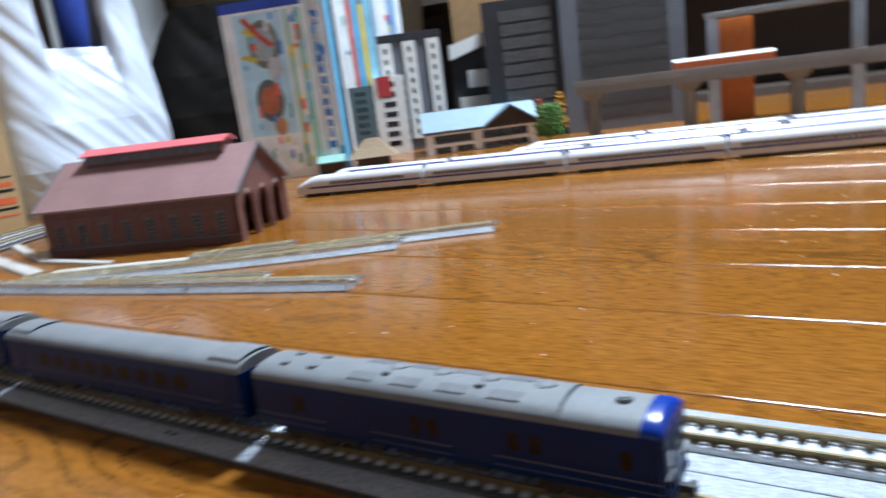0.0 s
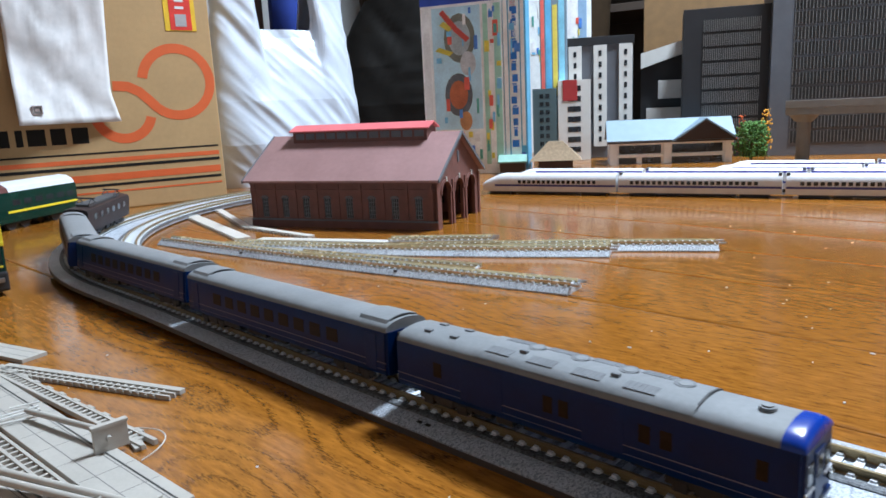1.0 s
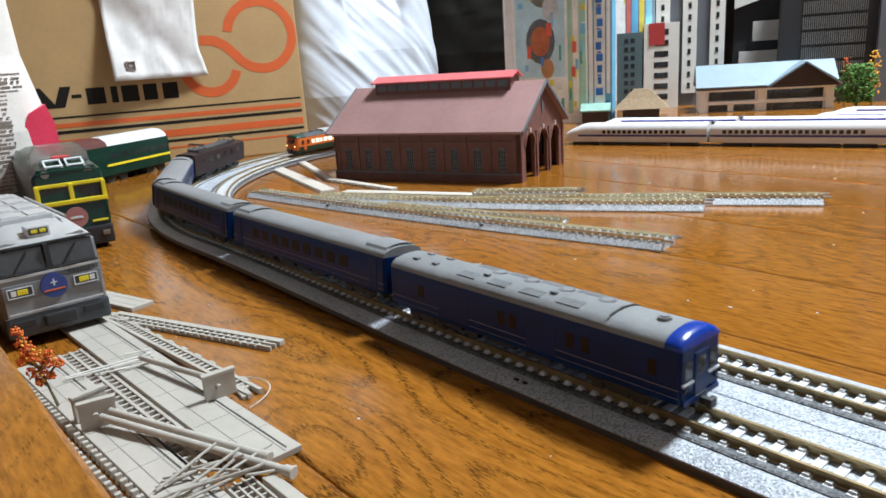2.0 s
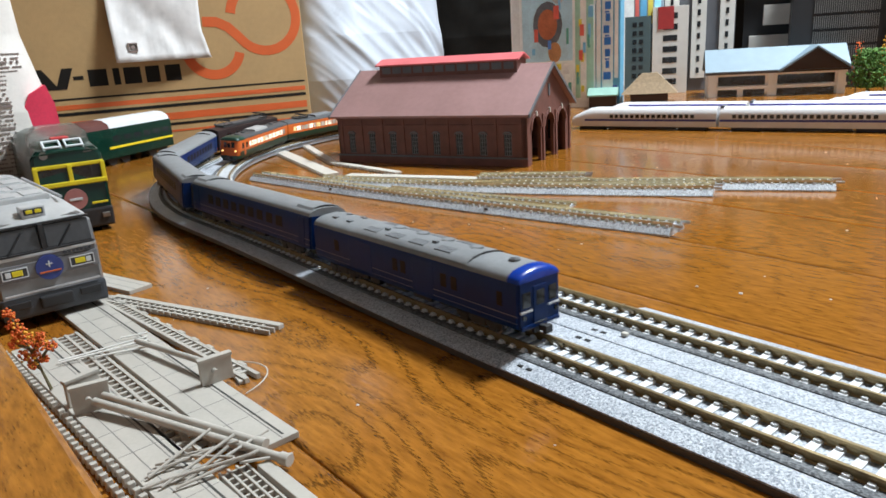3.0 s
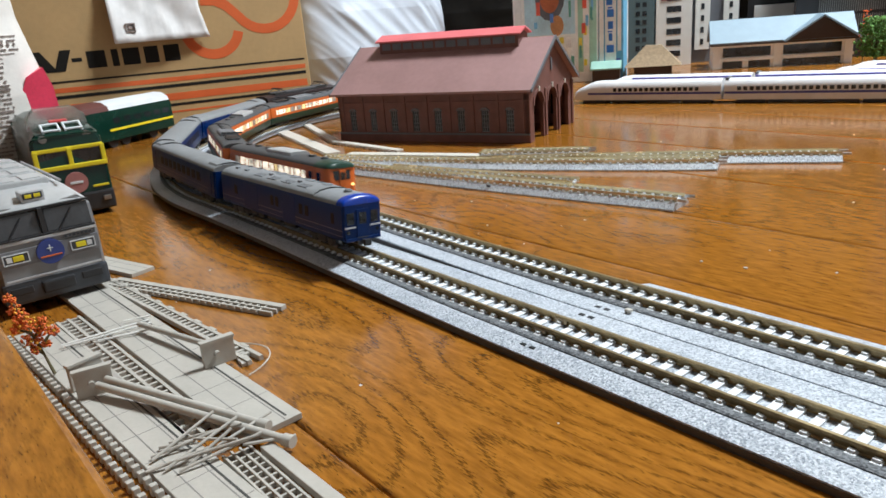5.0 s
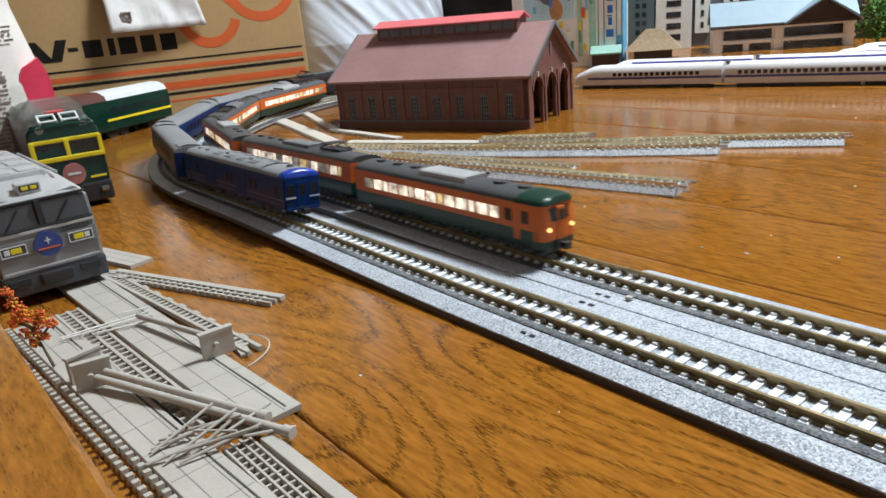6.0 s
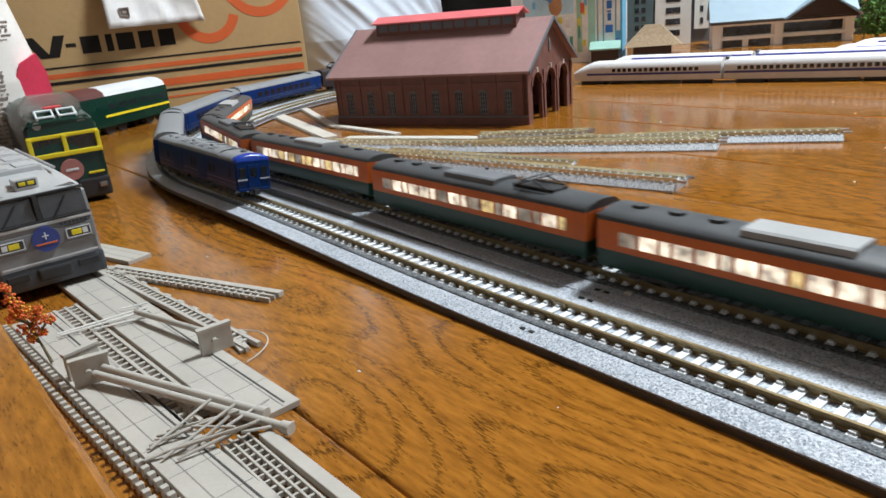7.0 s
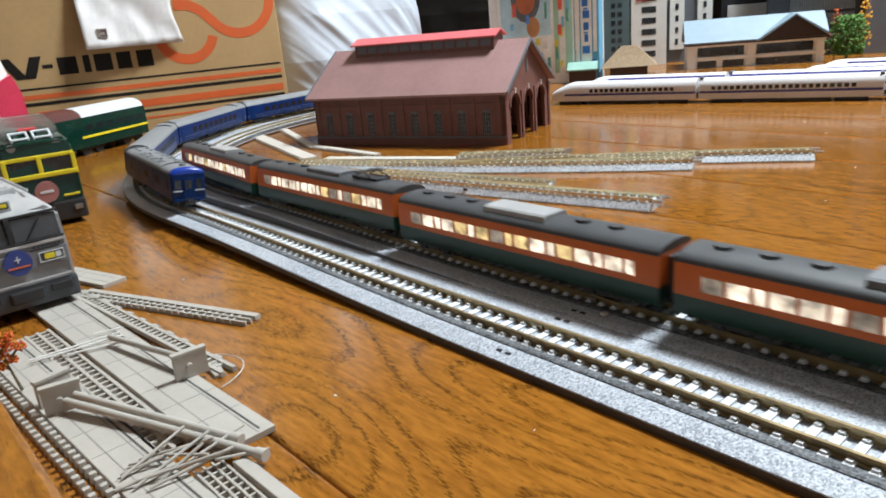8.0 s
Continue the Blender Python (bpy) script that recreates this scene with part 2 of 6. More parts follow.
def prism(bm, outline, x0, x1, axis="x", caps=True):
    """An outline of (a, b) pairs drawn out along an axis: x takes (y, z), y takes (x, z), z takes (x, y)."""
    def at(v, a, b):
        return {"x": (v, a, b), "y": (a, v, b), "z": (a, b, v)}[axis]
    one = [bm.verts.new(at(x0, a, b)) for a, b in outline]
    two = [bm.verts.new(at(x1, a, b)) for a, b in outline]
    n = len(outline)
    faces = [bm.faces.new((one[i], one[(i + 1) % n], two[(i + 1) % n], two[i])) for i in range(n)]
    if caps:
        faces += [bm.faces.new(one[::-1]), bm.faces.new(two)]
    bmesh.ops.recalc_face_normals(bm, faces=faces)
    return one + two


def loft(bm, rings, close=True, caps=True):
    """Skin over rings of points, all of one length."""
    vs = [[bm.verts.new(p) for p in ring] for ring in rings]
    n, faces = len(vs[0]), []
    for a, b in zip(vs, vs[1:]):
        for i in range(n if close else n - 1):
            faces.append(bm.faces.new((a[i], a[(i + 1) % n], b[(i + 1) % n], b[i])))
    if caps and close:
        faces += [bm.faces.new(vs[0][::-1]), bm.faces.new(vs[-1])]
    bmesh.ops.recalc_face_normals(bm, faces=faces)
    return vs


def finish(bm, mat, smooth=False):
    bmesh.ops.scale(bm, vec=(MM, MM, MM), verts=bm.verts)
    me = bpy.data.meshes.new("mesh")
    bm.to_mesh(me)
    bm.free()
    me.materials.append(mat)
    if smooth:
        for p in me.polygons:
            p.use_smooth = True
        me.set_sharp_from_angle(angle=radians(38))
    return me


def part(name, bm, mat, parent=None, label="", smooth=False):
    ob = new(name, finish(bm, mat, smooth))
    if parent is not None:
        ob.parent = parent
    return tagged(ob, label)


def again(ob, x=0, y=0, z=0, rz=0, parent=None):
    """One more of a part on the same mesh."""
    o = new(ob.name.split(".")[0], ob.data)
    o.parent = parent or ob.parent
    o.matrix_basis = pose(x * MM, y * MM, z * MM, 0, 0, rz)
    return o


def thing(name, label, category, x=0, y=0, z=0, rz=0, group="", rx=0, ry=0):
    ob = new(name)
    ob.empty_display_size = 0.02
    ob.matrix_basis = pose(x * MM, y * MM, z * MM, rx, ry, rz)
    return tagged(ob, label, category, group)


def setting(name, bm, mat, label="", category="", smooth=False):
    return tagged(new(name, finish(bm, mat, smooth)), label, category, "", "structure")


def at_mm(ob, x, y, z, rz=0):
    ob.matrix_basis = pose(x * MM, y * MM, z * MM, 0, 0, rz)
    return ob


# ---- the double line: straight, then a canted curve ----
XC, YC, R_NEAR, R_FAR, RAIL = -350.0, 335.5, 354.0, 317.0, 6.8


def cant(s):
    """Lean of the track in degrees: level near the viewer, canted on the curve, level again after it."""
    u = min(1.0, max(0.0, (-79.0 - s) / 230.0))
    w = min(1.0, max(0.0, (s + 980.0) / 140.0))
    return 6.0 * u * u * (3 - 2 * u) * w


BEYOND = 100.0  # straight between the two curves


def line_at(s, radius):
    """Centre of a track at the running length s (equal to x on the straight): x, y and heading in degrees."""
    if s >= XC:
        return s, YC - radius, 0.0
    run = XC - s
    if run < radius * math.pi / 2:
        a = run / radius
        return XC - radius * math.sin(a), YC - radius * math.cos(a), -math.degrees(a)
    run -= radius * math.pi / 2
    x = XC - radius
    if run < BEYOND:
        return x, YC + run, -90.0
    run -= BEYOND
    r = x + 984.0
    a = min(run / r, math.pi / 2)
    more = max(0.0, run - r * math.pi / 2)
    return -984.0 + r * math.cos(a) - more, YC + BEYOND + r * math.sin(a), -90.0 + math.degrees(a)


def track_pose(s, radius, lift=0.0):
    x, y, h = line_at(s, radius)
    c = cant(s)
    return pose(x * MM, y * MM, (18.5 * math.sin(radians(c)) + lift) * MM, -c, 0, h)


def sweep(bm, outline, s0, s1, radius, step=8.0):
    """Draw an outline of (y, z) out along the track."""
    n = max(1, int(abs(s1 - s0) / step))
    rings = []
    for i in range(n + 1):
        m = track_pose(s0 + (s1 - s0) * i / n, radius)
        rings.append([(m @ Vector((0, y * MM, z * MM))) / MM for y, z in outline])
    loft(bm, rings)


GAUGE = 4.77


def sleeper_mesh():
    bm = bmesh.new()
    box(bm, -1.15, 1.15, -7.2, 7.2, 3.6, 4.7, 0.15)
    for y in (-GAUGE, GAUGE):
        for d in (-1, 1):
            box(bm, -0.75, 0.75, y + d * 1.15 - 0.55, y + d * 1.15 + 0.55, 4.5, 5.35)
    return finish(bm, sleeper_white)


SLEEPER = sleeper_mesh()


def track_section(s0, s1, radius, left, right, single=True, joint=True):
    """One moulded length of track between the joints s0 > s1; left and right are the bed's edges beside the centre."""
    t = thing("track_section", "grey moulded ballast track section with white ties on the wooden floor", "model track", group="double line track")
    e = 0.0
    edge = 2.5 if radius == R_NEAR else 4.0
    far_edge = 1.7 if radius == R_FAR and right > 12 else min(3.9, 4.3 - (right - 8) * 0.05)
    bm = bmesh.new()
    sweep(bm, [(left, 0.2), (right, 0.2), (right, far_edge), (9.0 if right > 9 else 7.3, 4.2), (7.2, 4.3), (7.0, 4.0), (-7.0, 4.0), (-7.8, 4.3), (-11.5, 3.9), (left + 0.6, edge + 0.2), (left, edge)], s0 - e, s1 + e, radius)
    part("ballast_bed", bm, ballast, t)
    # rail shade put into the ballast colour, wider on the side away from the lamp
    bm = bmesh.new()
    for k, w in ((1, 8.5), (-1, 10.2)):
        sweep(bm, [(k * 5.4, 3.4), (k * w, 3.4), (k * (w - 0.3), 4.4), (k * (w - 1.0), 4.7), (k * 6.0, 4.5)], s0 - e, s1 + e, radius)
    part("ballast_shoulder", bm, ballast_rail_shade, t, "coarse ballast beside the rails, darkened for the rails' shade")
    bm = bmesh.new()
    sweep(bm, [(left - 0.2, 0.0), (left + 0.6, 0.0), (left + 0.6, edge - 0.5), (left - 0.2, edge - 0.5)], s0 - e, s1 + e, radius)
    part("bed_edge", bm, track_side, t, "dark moulded edge of the track bed")
    for y in (-GAUGE, GAUGE):
        bm = bmesh.new()
        sweep(bm, [(y - 0.75, 4.3), (y + 0.75, 4.3), (y + 0.25, 4.7), (y + 0.25, 5.9), (y + 0.48, 6.1), (y + 0.48, RAIL), (y - 0.48, RAIL), (y - 0.48, 6.1), (y - 0.25, 5.9), (y - 0.25, 4.7)],
              s0 - 0.1, s1 + 0.1, radius, 6.0)
        part("rail", bm, rail_brass, t)
        if joint:
            bm = bmesh.new()
            sweep(bm, [(y - 0.8, 4.6), (y + 0.8, 4.6), (y + 0.8, 6.0), (y - 0.8, 6.0)], s1 + 5, s1 + 0.3, radius)
            part("rail_joiner", bm, rail_joint, t)
    if abs(s1 + 79) < 1:
        for y in (left + 4.0, right - 4.0) if radius == R_NEAR else (left + 4.0,):
            for ds in (2.6, 6.2):
                # solid block in near-black: the shade of an open slot put into colour
                bm = bmesh.new()
                m = track_pose(s1 + ds, radius)
                top = 3.72 if radius == R_NEAR and y < 0 else 4.2
                box(bm, -1.0, 1.0, y - 0.7, y + 0.7, top - 0.8, top)
                bmesh.ops.transform(bm, matrix=Matrix.Diagonal((1 / MM, 1 / MM, 1 / MM, 1)) @ m @ Matrix.Diagonal((MM, MM, MM, 1)), verts=bm.verts)
                part("slot", bm, black_hole, t)
    n = int((s0 - s1) / 4.94)
    gap = (s0 - s1) / n
    if single:
        for i in range(n):
            o = new("tie", SLEEPER)
            o.parent = t
            o.matrix_basis = track_pose(s1 + (i + 0.5) * gap, radius)
    else:
        bm = bmesh.new()
        for i in range(n):
            k = len(bm.verts)
            bm.from_mesh(SLEEPER)
            bm.verts.ensure_lookup_table()
            bmesh.ops.transform(bm, matrix=track_pose(s1 + (i + 0.5) * gap, radius), verts=bm.verts[k:])
        bmesh.ops.scale(bm, vec=(1 / MM, 1 / MM, 1 / MM), verts=bm.verts)
        part("tie_bed", bm, sleeper_white, t)["kind"] = "stuff"
    return t


# ---- room ----
def plank_mesh():
    bm = bmesh.new()
    # long edges eased to a soft round
    prism(bm, [(0.12, -12), (0.12, -0.8), (0.35, -0.42), (0.8, -0.15), (1.5, -0.03), (2.3, 0), (72.7, 0), (73.5, -0.03), (74.2, -0.15), (74.65, -0.42), (74.88, -0.8), (74.88, -12)], -2100, 1500)
    return finish(bm, oak, True)


def build_floor():
    bm = bmesh.new()
    box(bm, -2200, 1600, -1700, 2300, -40, -9)
    fl = setting("floor", bm, track_side, "glossy orange-brown oak plank floor with dark joints", "floor")
    me = plank_mesh()
    for k in range(-20, 29):
        o = new("plank", me)
        o.parent = fl
        o.matrix_basis = pose(0, (-99 + 75 * k) * MM, 0)
    return fl


wall_paint = material("cream_wallpaper", (0.56, 0.565, 0.56), 0.85, vary=0.08, grain=8, bump=0.2, bump_grain=400)
ceiling_paint = material("white_ceiling", (0.78, 0.77, 0.74), 0.9, vary=0.04, grain=6)
lamp_glow = material("lamp_diffuser", (0.9, 0.9, 0.88), 0.5, emit=(1.0, 0.97, 0.92), strength=5.0)


def build_room():
    for name, b in (("wall_north", (-2200, 1600, 2300, 2400, -40, 2400)), ("wall_south", (-2200, 1600, -1800, -1700, -40, 2400)),
                    ("wall_west", (-2300, -2200, -1800, 2400, -40, 2400)), ("wall_east", (1600, 1700, -1800, 2400, -40, 2400))):
        bm = bmesh.new()
        box(bm, *b)
        setting(name, bm, wall_paint, "plain cream papered room wall", "wall")
    bm = bmesh.new()
    box(bm, -2300, 1700, -1800, 2400, 2400, 2460)
    setting("ceiling", bm, ceiling_paint, "plain white room ceiling", "ceiling")
    t = thing("ceiling_light", "round white ceiling lamp that lights the room", "lamp", LAMP[0] * 1000, LAMP[1] * 1000, 1540)
    bm = bmesh.new()
    cyl(bm, (0, 0, 40), (0, 0, 860), 8, n=12)
    cyl(bm, (0, 0, 10), (0, 0, 40), 240, 180, n=32)
    part("housing", bm, ceiling_paint, t, smooth=True)
    bm = bmesh.new()
    cyl(bm, (0, 0, 2), (0, 0, 10), 230, n=32)
    part("diffuser", bm, lamp_glow, t, "glowing diffuser")
    # glowing disc added to go with the upward fill, not a known lamp part
    bm = bmesh.new()
    cyl(bm, (0, 0, 60), (0, 0, 66), 170, n=32)
    part("upper_diffuser", bm, lamp_glow, t, "added glowing disc above the lamp for ceiling fill")


# ---- rail cars (local x runs along the track, z = 0 on the rail) ----
def bogie(parent, x, wheelbase=14.0):
    bm = bmesh.new()
    for y in (-7.2, 7.2):
        box(bm, x - 11, x + 11, y - 0.8, y + 0.8, 2.6, 4.6, 0.3)
        for dx in (-wheelbase / 2, wheelbase / 2):
            box(bm, x + dx - 2, x + dx + 2, y - 1.1, y + 1.1, 1.4, 4.4, 0.3)
        box(bm, x - 3.5, x + 3.5, y - 1.1, y + 1.1, 2.0, 5.0, 0.4)
    box(bm, x - 4, x + 4, -7, 7, 3.5, 7.5)
    b = part("bogie", bm, running_gear, parent)
    for dx in (-wheelbase / 2, wheelbase / 2):
        bm = bmesh.new()
        for y in (-5.3, 5.3):
            cyl(bm, (x + dx, y - 0.9, 2.9), (x + dx, y + 0.9, 2.9), 2.85, n=18)
        cyl(bm, (x + dx, -5, 2.9), (x + dx, 5, 2.9), 0.6, n=8)
        part("wheelset", bm, wheel_steel, b)


def coupler(parent, x, d):
    bm = bmesh.new()
    box(bm, x, x + d * 3.2, -0.9, 0.9, 3.4, 5.4, 0.3)
    box(bm, x + d * 2.6, x + d * 4.2, -1.7, 1.4, 3.2, 5.9, 0.3)
    box(bm, x - d * 1.0, x + d * 0.6, -3.0, 3.0, 3.0, 6.4, 0.3)
    part("coupler", bm, running_gear, parent)


ROOF_ARC = [(-9.3, 22.6), (-9.1, 23.6), (-8.2, 24.7), (-6.2, 25.7), (-3.2, 26.3), (0, 26.5), (3.2, 26.3), (6.2, 25.7), (8.2, 24.7), (9.1, 23.6), (9.3, 22.6)]
BODY = [(-8.9, 6.6), (-9.5, 8.2), (-9.5, 21.6), (-9.3, 22.6), (9.3, 22.6), (9.5, 21.6), (9.5, 8.2), (8.9, 6.6)]


def side_boxes(name, parent, mat, spans, z0, z1, out=0.12, half=9.5, label=""):
    """Panes or doors on both sides of a body, each a part of its own."""
    for x0, x1 in spans:
        for k in (-1, 1):
            bm = bmesh.new()
            box(bm, x0, x1, k * (half - 0.5), k * (half + out), z0, z1, 0.1)
            part(name, bm, mat, parent, label)


def underframe(parent, L, rng):
    bm = bmesh.new()
    x = -L / 2 + 30
    while x < L / 2 - 34:
        w = rng.uniform(6, 15)
        for k in (-1, 1):
            box(bm, x, x + w, k * 4.5, k * rng.uniform(7.0, 8.4), 2.6 + rng.uniform(0, 1.2), 6.9, 0.3)
        x += w + rng.uniform(2, 5)
    box(bm, -L / 2 + 3, L / 2 - 3, -6.5, 6.5, 5.6, 6.9)
    part("underfloor_equipment", bm, running_gear, parent)


def settle(t, base, drop, k):
    """Bring the shell of a car down to its true height, leaving the running gear as it is."""
    for ob in t.children_recursive:
        if ob.name.split(".")[0] in ("bogie", "wheelset", "coupler", "underfloor_equipment", "skirt"):
            continue
        for v in ob.data.vertices:
            z = v.co.z / MM
            v.co.z = (base - drop + (z - base) * k) * MM


def blue_car(L, van, rng):
    t = thing("passenger_car", "deep blue model sleeping car with grey roof on the near track" if not van else
              "deep blue model generator van with grey roof and flat end", "model train", group="blue night train")
    h = L / 2
    bm = bmesh.new()
    prism(bm, BODY, -h, h)
    bmesh.ops.bevel(bm, geom=[e for e in bm.edges if abs(e.verts[0].co.x - e.verts[1].co.x) < 0.01 and abs(e.verts[0].co.y - e.verts[1].co.y) < 0.7 and abs(e.verts[0].co.y) > 9], offset=0.9, segments=3, affect="EDGES")
    part("body", bm, blue_paint, t, smooth=True)
    bm = bmesh.new()
    prism(bm, ROOF_ARC, -h + (0.3 if not van else 1), h - (3.4 if van else 0.3))
    roof = part("roof", bm, roof_grey, t, "matt grey roof", smooth=True)
    if van:
        bm = bmesh.new()
        loft(bm, [[(x, y * w, 22.5 + (z - 22.45) * k) for y, z in ROOF_ARC] for x, w, k in ((h - 5.0, 1.015, 1.03), (h - 2.2, 1.015, 1.03), (h - 0.9, 1.01, 0.93), (h - 0.2, 1.0, 0.74), (h + 0.1, 0.985, 0.5))])
        part("roof_end_cap", bm, blue_bright, t, "bright blue rim of the end", smooth=True)
        bm = bmesh.new()
        prism(bm, [(-8.9, 24.3), (-8.3, 25.1), (-6.2, 26.2), (0, 27.1), (6.2, 26.2), (8.3, 25.1), (8.9, 24.3)], -h + 32, h - 24)
        part("raised_roof", bm, roof_grey, roof, smooth=True)
        for x in (-h + 36, -h + 50.5, -h + 65, -h + 80):
            for k in (-1, 1):
                bm = bmesh.new()
                lean = Matrix.Translation((x, k * 4.9, 26.42)) @ Matrix.Rotation(radians(-k * 8.3), 4, "X")
                box(bm, 0, 8.6, -1.9, 1.9, -0.3, 0.04, 0, lean)
                for j in range(6):
                    box(bm, 0.5 + j * 1.4, 1.1 + j * 1.4, -1.7, 1.7, 0.02, 0.12, 0, lean)
                part("roof_grille", bm, roof_detail, roof, "flush slatted roof grille")
            bm = bmesh.new()
            cyl(bm, (x + 12, 2.2, 26.3), (x + 12, 2.2, 27.2), 2.6, n=18)
            fan = part("fan_ring", bm, roof_detail, roof)
            bm = bmesh.new()
            cyl(bm, (x + 12.3, 2.0, 27.0), (x + 12.3, 2.0, 27.4), 2.0, 1.6, n=18)
            part("fan_cover", bm, roof_grey, fan)
        for x in (-h + 47, -h + 76):
            bm = bmesh.new()
            box(bm, x - 1.2, x + 1.2, -3.4, -2.0, 26.4, 27.6, 0.25)
            part("roof_vent", bm, roof_detail, roof)
        for x, y in ((-h + 10, 3.5), (-h + 10, -3.5), (-h + 21, 3.5), (-h + 21, -3.5)):
            bm = bmesh.new()
            box(bm, x - 1.4, x + 1.4, y - 0.9, y + 0.9, 25.4, 26.9, 0.3)
            part("roof_vent", bm, roof_detail, roof)
        bm = bmesh.new()
        cyl(bm, (h - 11, 0.5, 26), (h - 11, 0.5, 27.4), 1.9, n=16)
        cyl(bm, (h - 11, 0.5, 27.4), (h - 11, 0.5, 27.8), 1.3, n=16)
        part("exhaust_hatch", bm, roof_grey, roof)
        bm = bmesh.new()
        prism(bm, [(-7.6, 25.2), (-5.6, 26.4), (0, 27.2), (5.6, 26.4), (7.6, 25.2)], h - 24.3, h - 23.7)
        part("roof_step", bm, running_gear, roof, "dark end face of the raised roof")
        side_boxes("window", t, window_amber, [(-h + 17, -h + 20.4), (-h + 58, -h + 61), (-h + 63, -h + 66), (-h + 86, -h + 89), (-h + 91.5, -h + 94.5), (h - 9.5, h - 7)], 13.6, 18.6)
        side_boxes("side_door", t, blue_paint, [(-h + 28, -h + 44), (-h + 70, -h + 82)], 8.4, 21.4, 0.1)
        # the flat end: passage door, two windows, marker bars
        bm = bmesh.new()
        box(bm, h - 0.2, h + 0.35, -3.0, 3.0, 7.6, 20.6, 0.15)
        d = part("end_door", bm, blue_paint, t)
        bm = bmesh.new()
        box(bm, h + 0.2, h + 0.45, -1.8, 1.8, 13.8, 19.0, 0.1)
        part("door_window", bm, glass_dark, d)
        for k in (-1, 1):
            bm = bmesh.new()
            box(bm, h - 0.2, h + 0.25, k * 5.9 - 1.75, k * 5.9 + 1.75, 13.8, 19.2, 0.15)
            part("end_window", bm, glass_dark, t)
            bm = bmesh.new()
            box(bm, h - 0.1, h + 0.5, k * 6.2 - 2.6, k * 6.2 + 2.6, 12.2, 12.9, 0.1)
            part("grab_rail", bm, silver_line, t)
            bm = bmesh.new()
            cyl(bm, (h, k * 7.2, 10.5), (h + 0.5, k * 7.2, 10.5), 0.8, n=12)
            part("tail_lamp", bm, glass_dark, t)
        bm = bmesh.new()
        box(bm, h - 0.2, h + 0.6, -8.6, 8.6, 6.2, 7.6, 0.2)
        part("end_sill", bm, blue_paint, t)
    else:
        for k in (-1, 1):
            bm = bmesh.new()
            prism(bm, [(-7.4, 25.0), (-6.4, 26.4), (-3.4, 27.2), (0, 27.5), (3.4, 27.2), (6.4, 26.4), (7.4, 25.0)], k * (h - 9) - 7, k * (h - 9) + 7)
            cooler = part("roof_cooler", bm, roof_grey, roof, smooth=True)
            for e in (-7.3, 6.9):
                bm = bmesh.new()
                prism(bm, [(-6.6, 25.4), (-3.4, 27.0), (0, 27.35), (3.4, 27.0), (6.6, 25.4)], k * (h - 9) + e, k * (h - 9) + e + 0.4)
                part("cooler_mouth", bm, running_gear, cooler, "dark end opening of the cooling unit")
        spans = [(-h + 24 + i * 10.2, -h + 30.5 + i * 10.2) for i in range(9)]
        side_boxes("window", t, window_amber, spans, 13.6, 18.9)
        side_boxes("door", t, blue_paint, [(-h + 5, -h + 10.5), (h - 10.5, h - 5)], 8.0, 21.4, 0.2)
        for k in (-1, 1):
            bm = bmesh.new()
            box(bm, k * (h - 0.1), k * (h + 1.4), -4.4, 4.4, 7.5, 22.0, 0.4)
            part("gangway", bm, running_gear, t, "black rubber gangway")
    for k in (-1, 1):
        bm = bmesh.new()
        box(bm, -h + 0.5, h - 0.5, k * 9.45, k * 9.58, 11.2, 11.5)
        box(bm, -h + 0.5, h - 0.5, k * 9.45, k * 9.58, 8.8, 9.0)
        part("side_line", bm, side_line, t, "thin dull line along the side")
    underframe(t, L, rng)
    for x in (-h + 20, h - 20):
        bogie(t, x)
    coupler(t, h, 1)
    coupler(t, -h, -1)
    settle(t, 6.6, 1.3, 0.93)
    return t


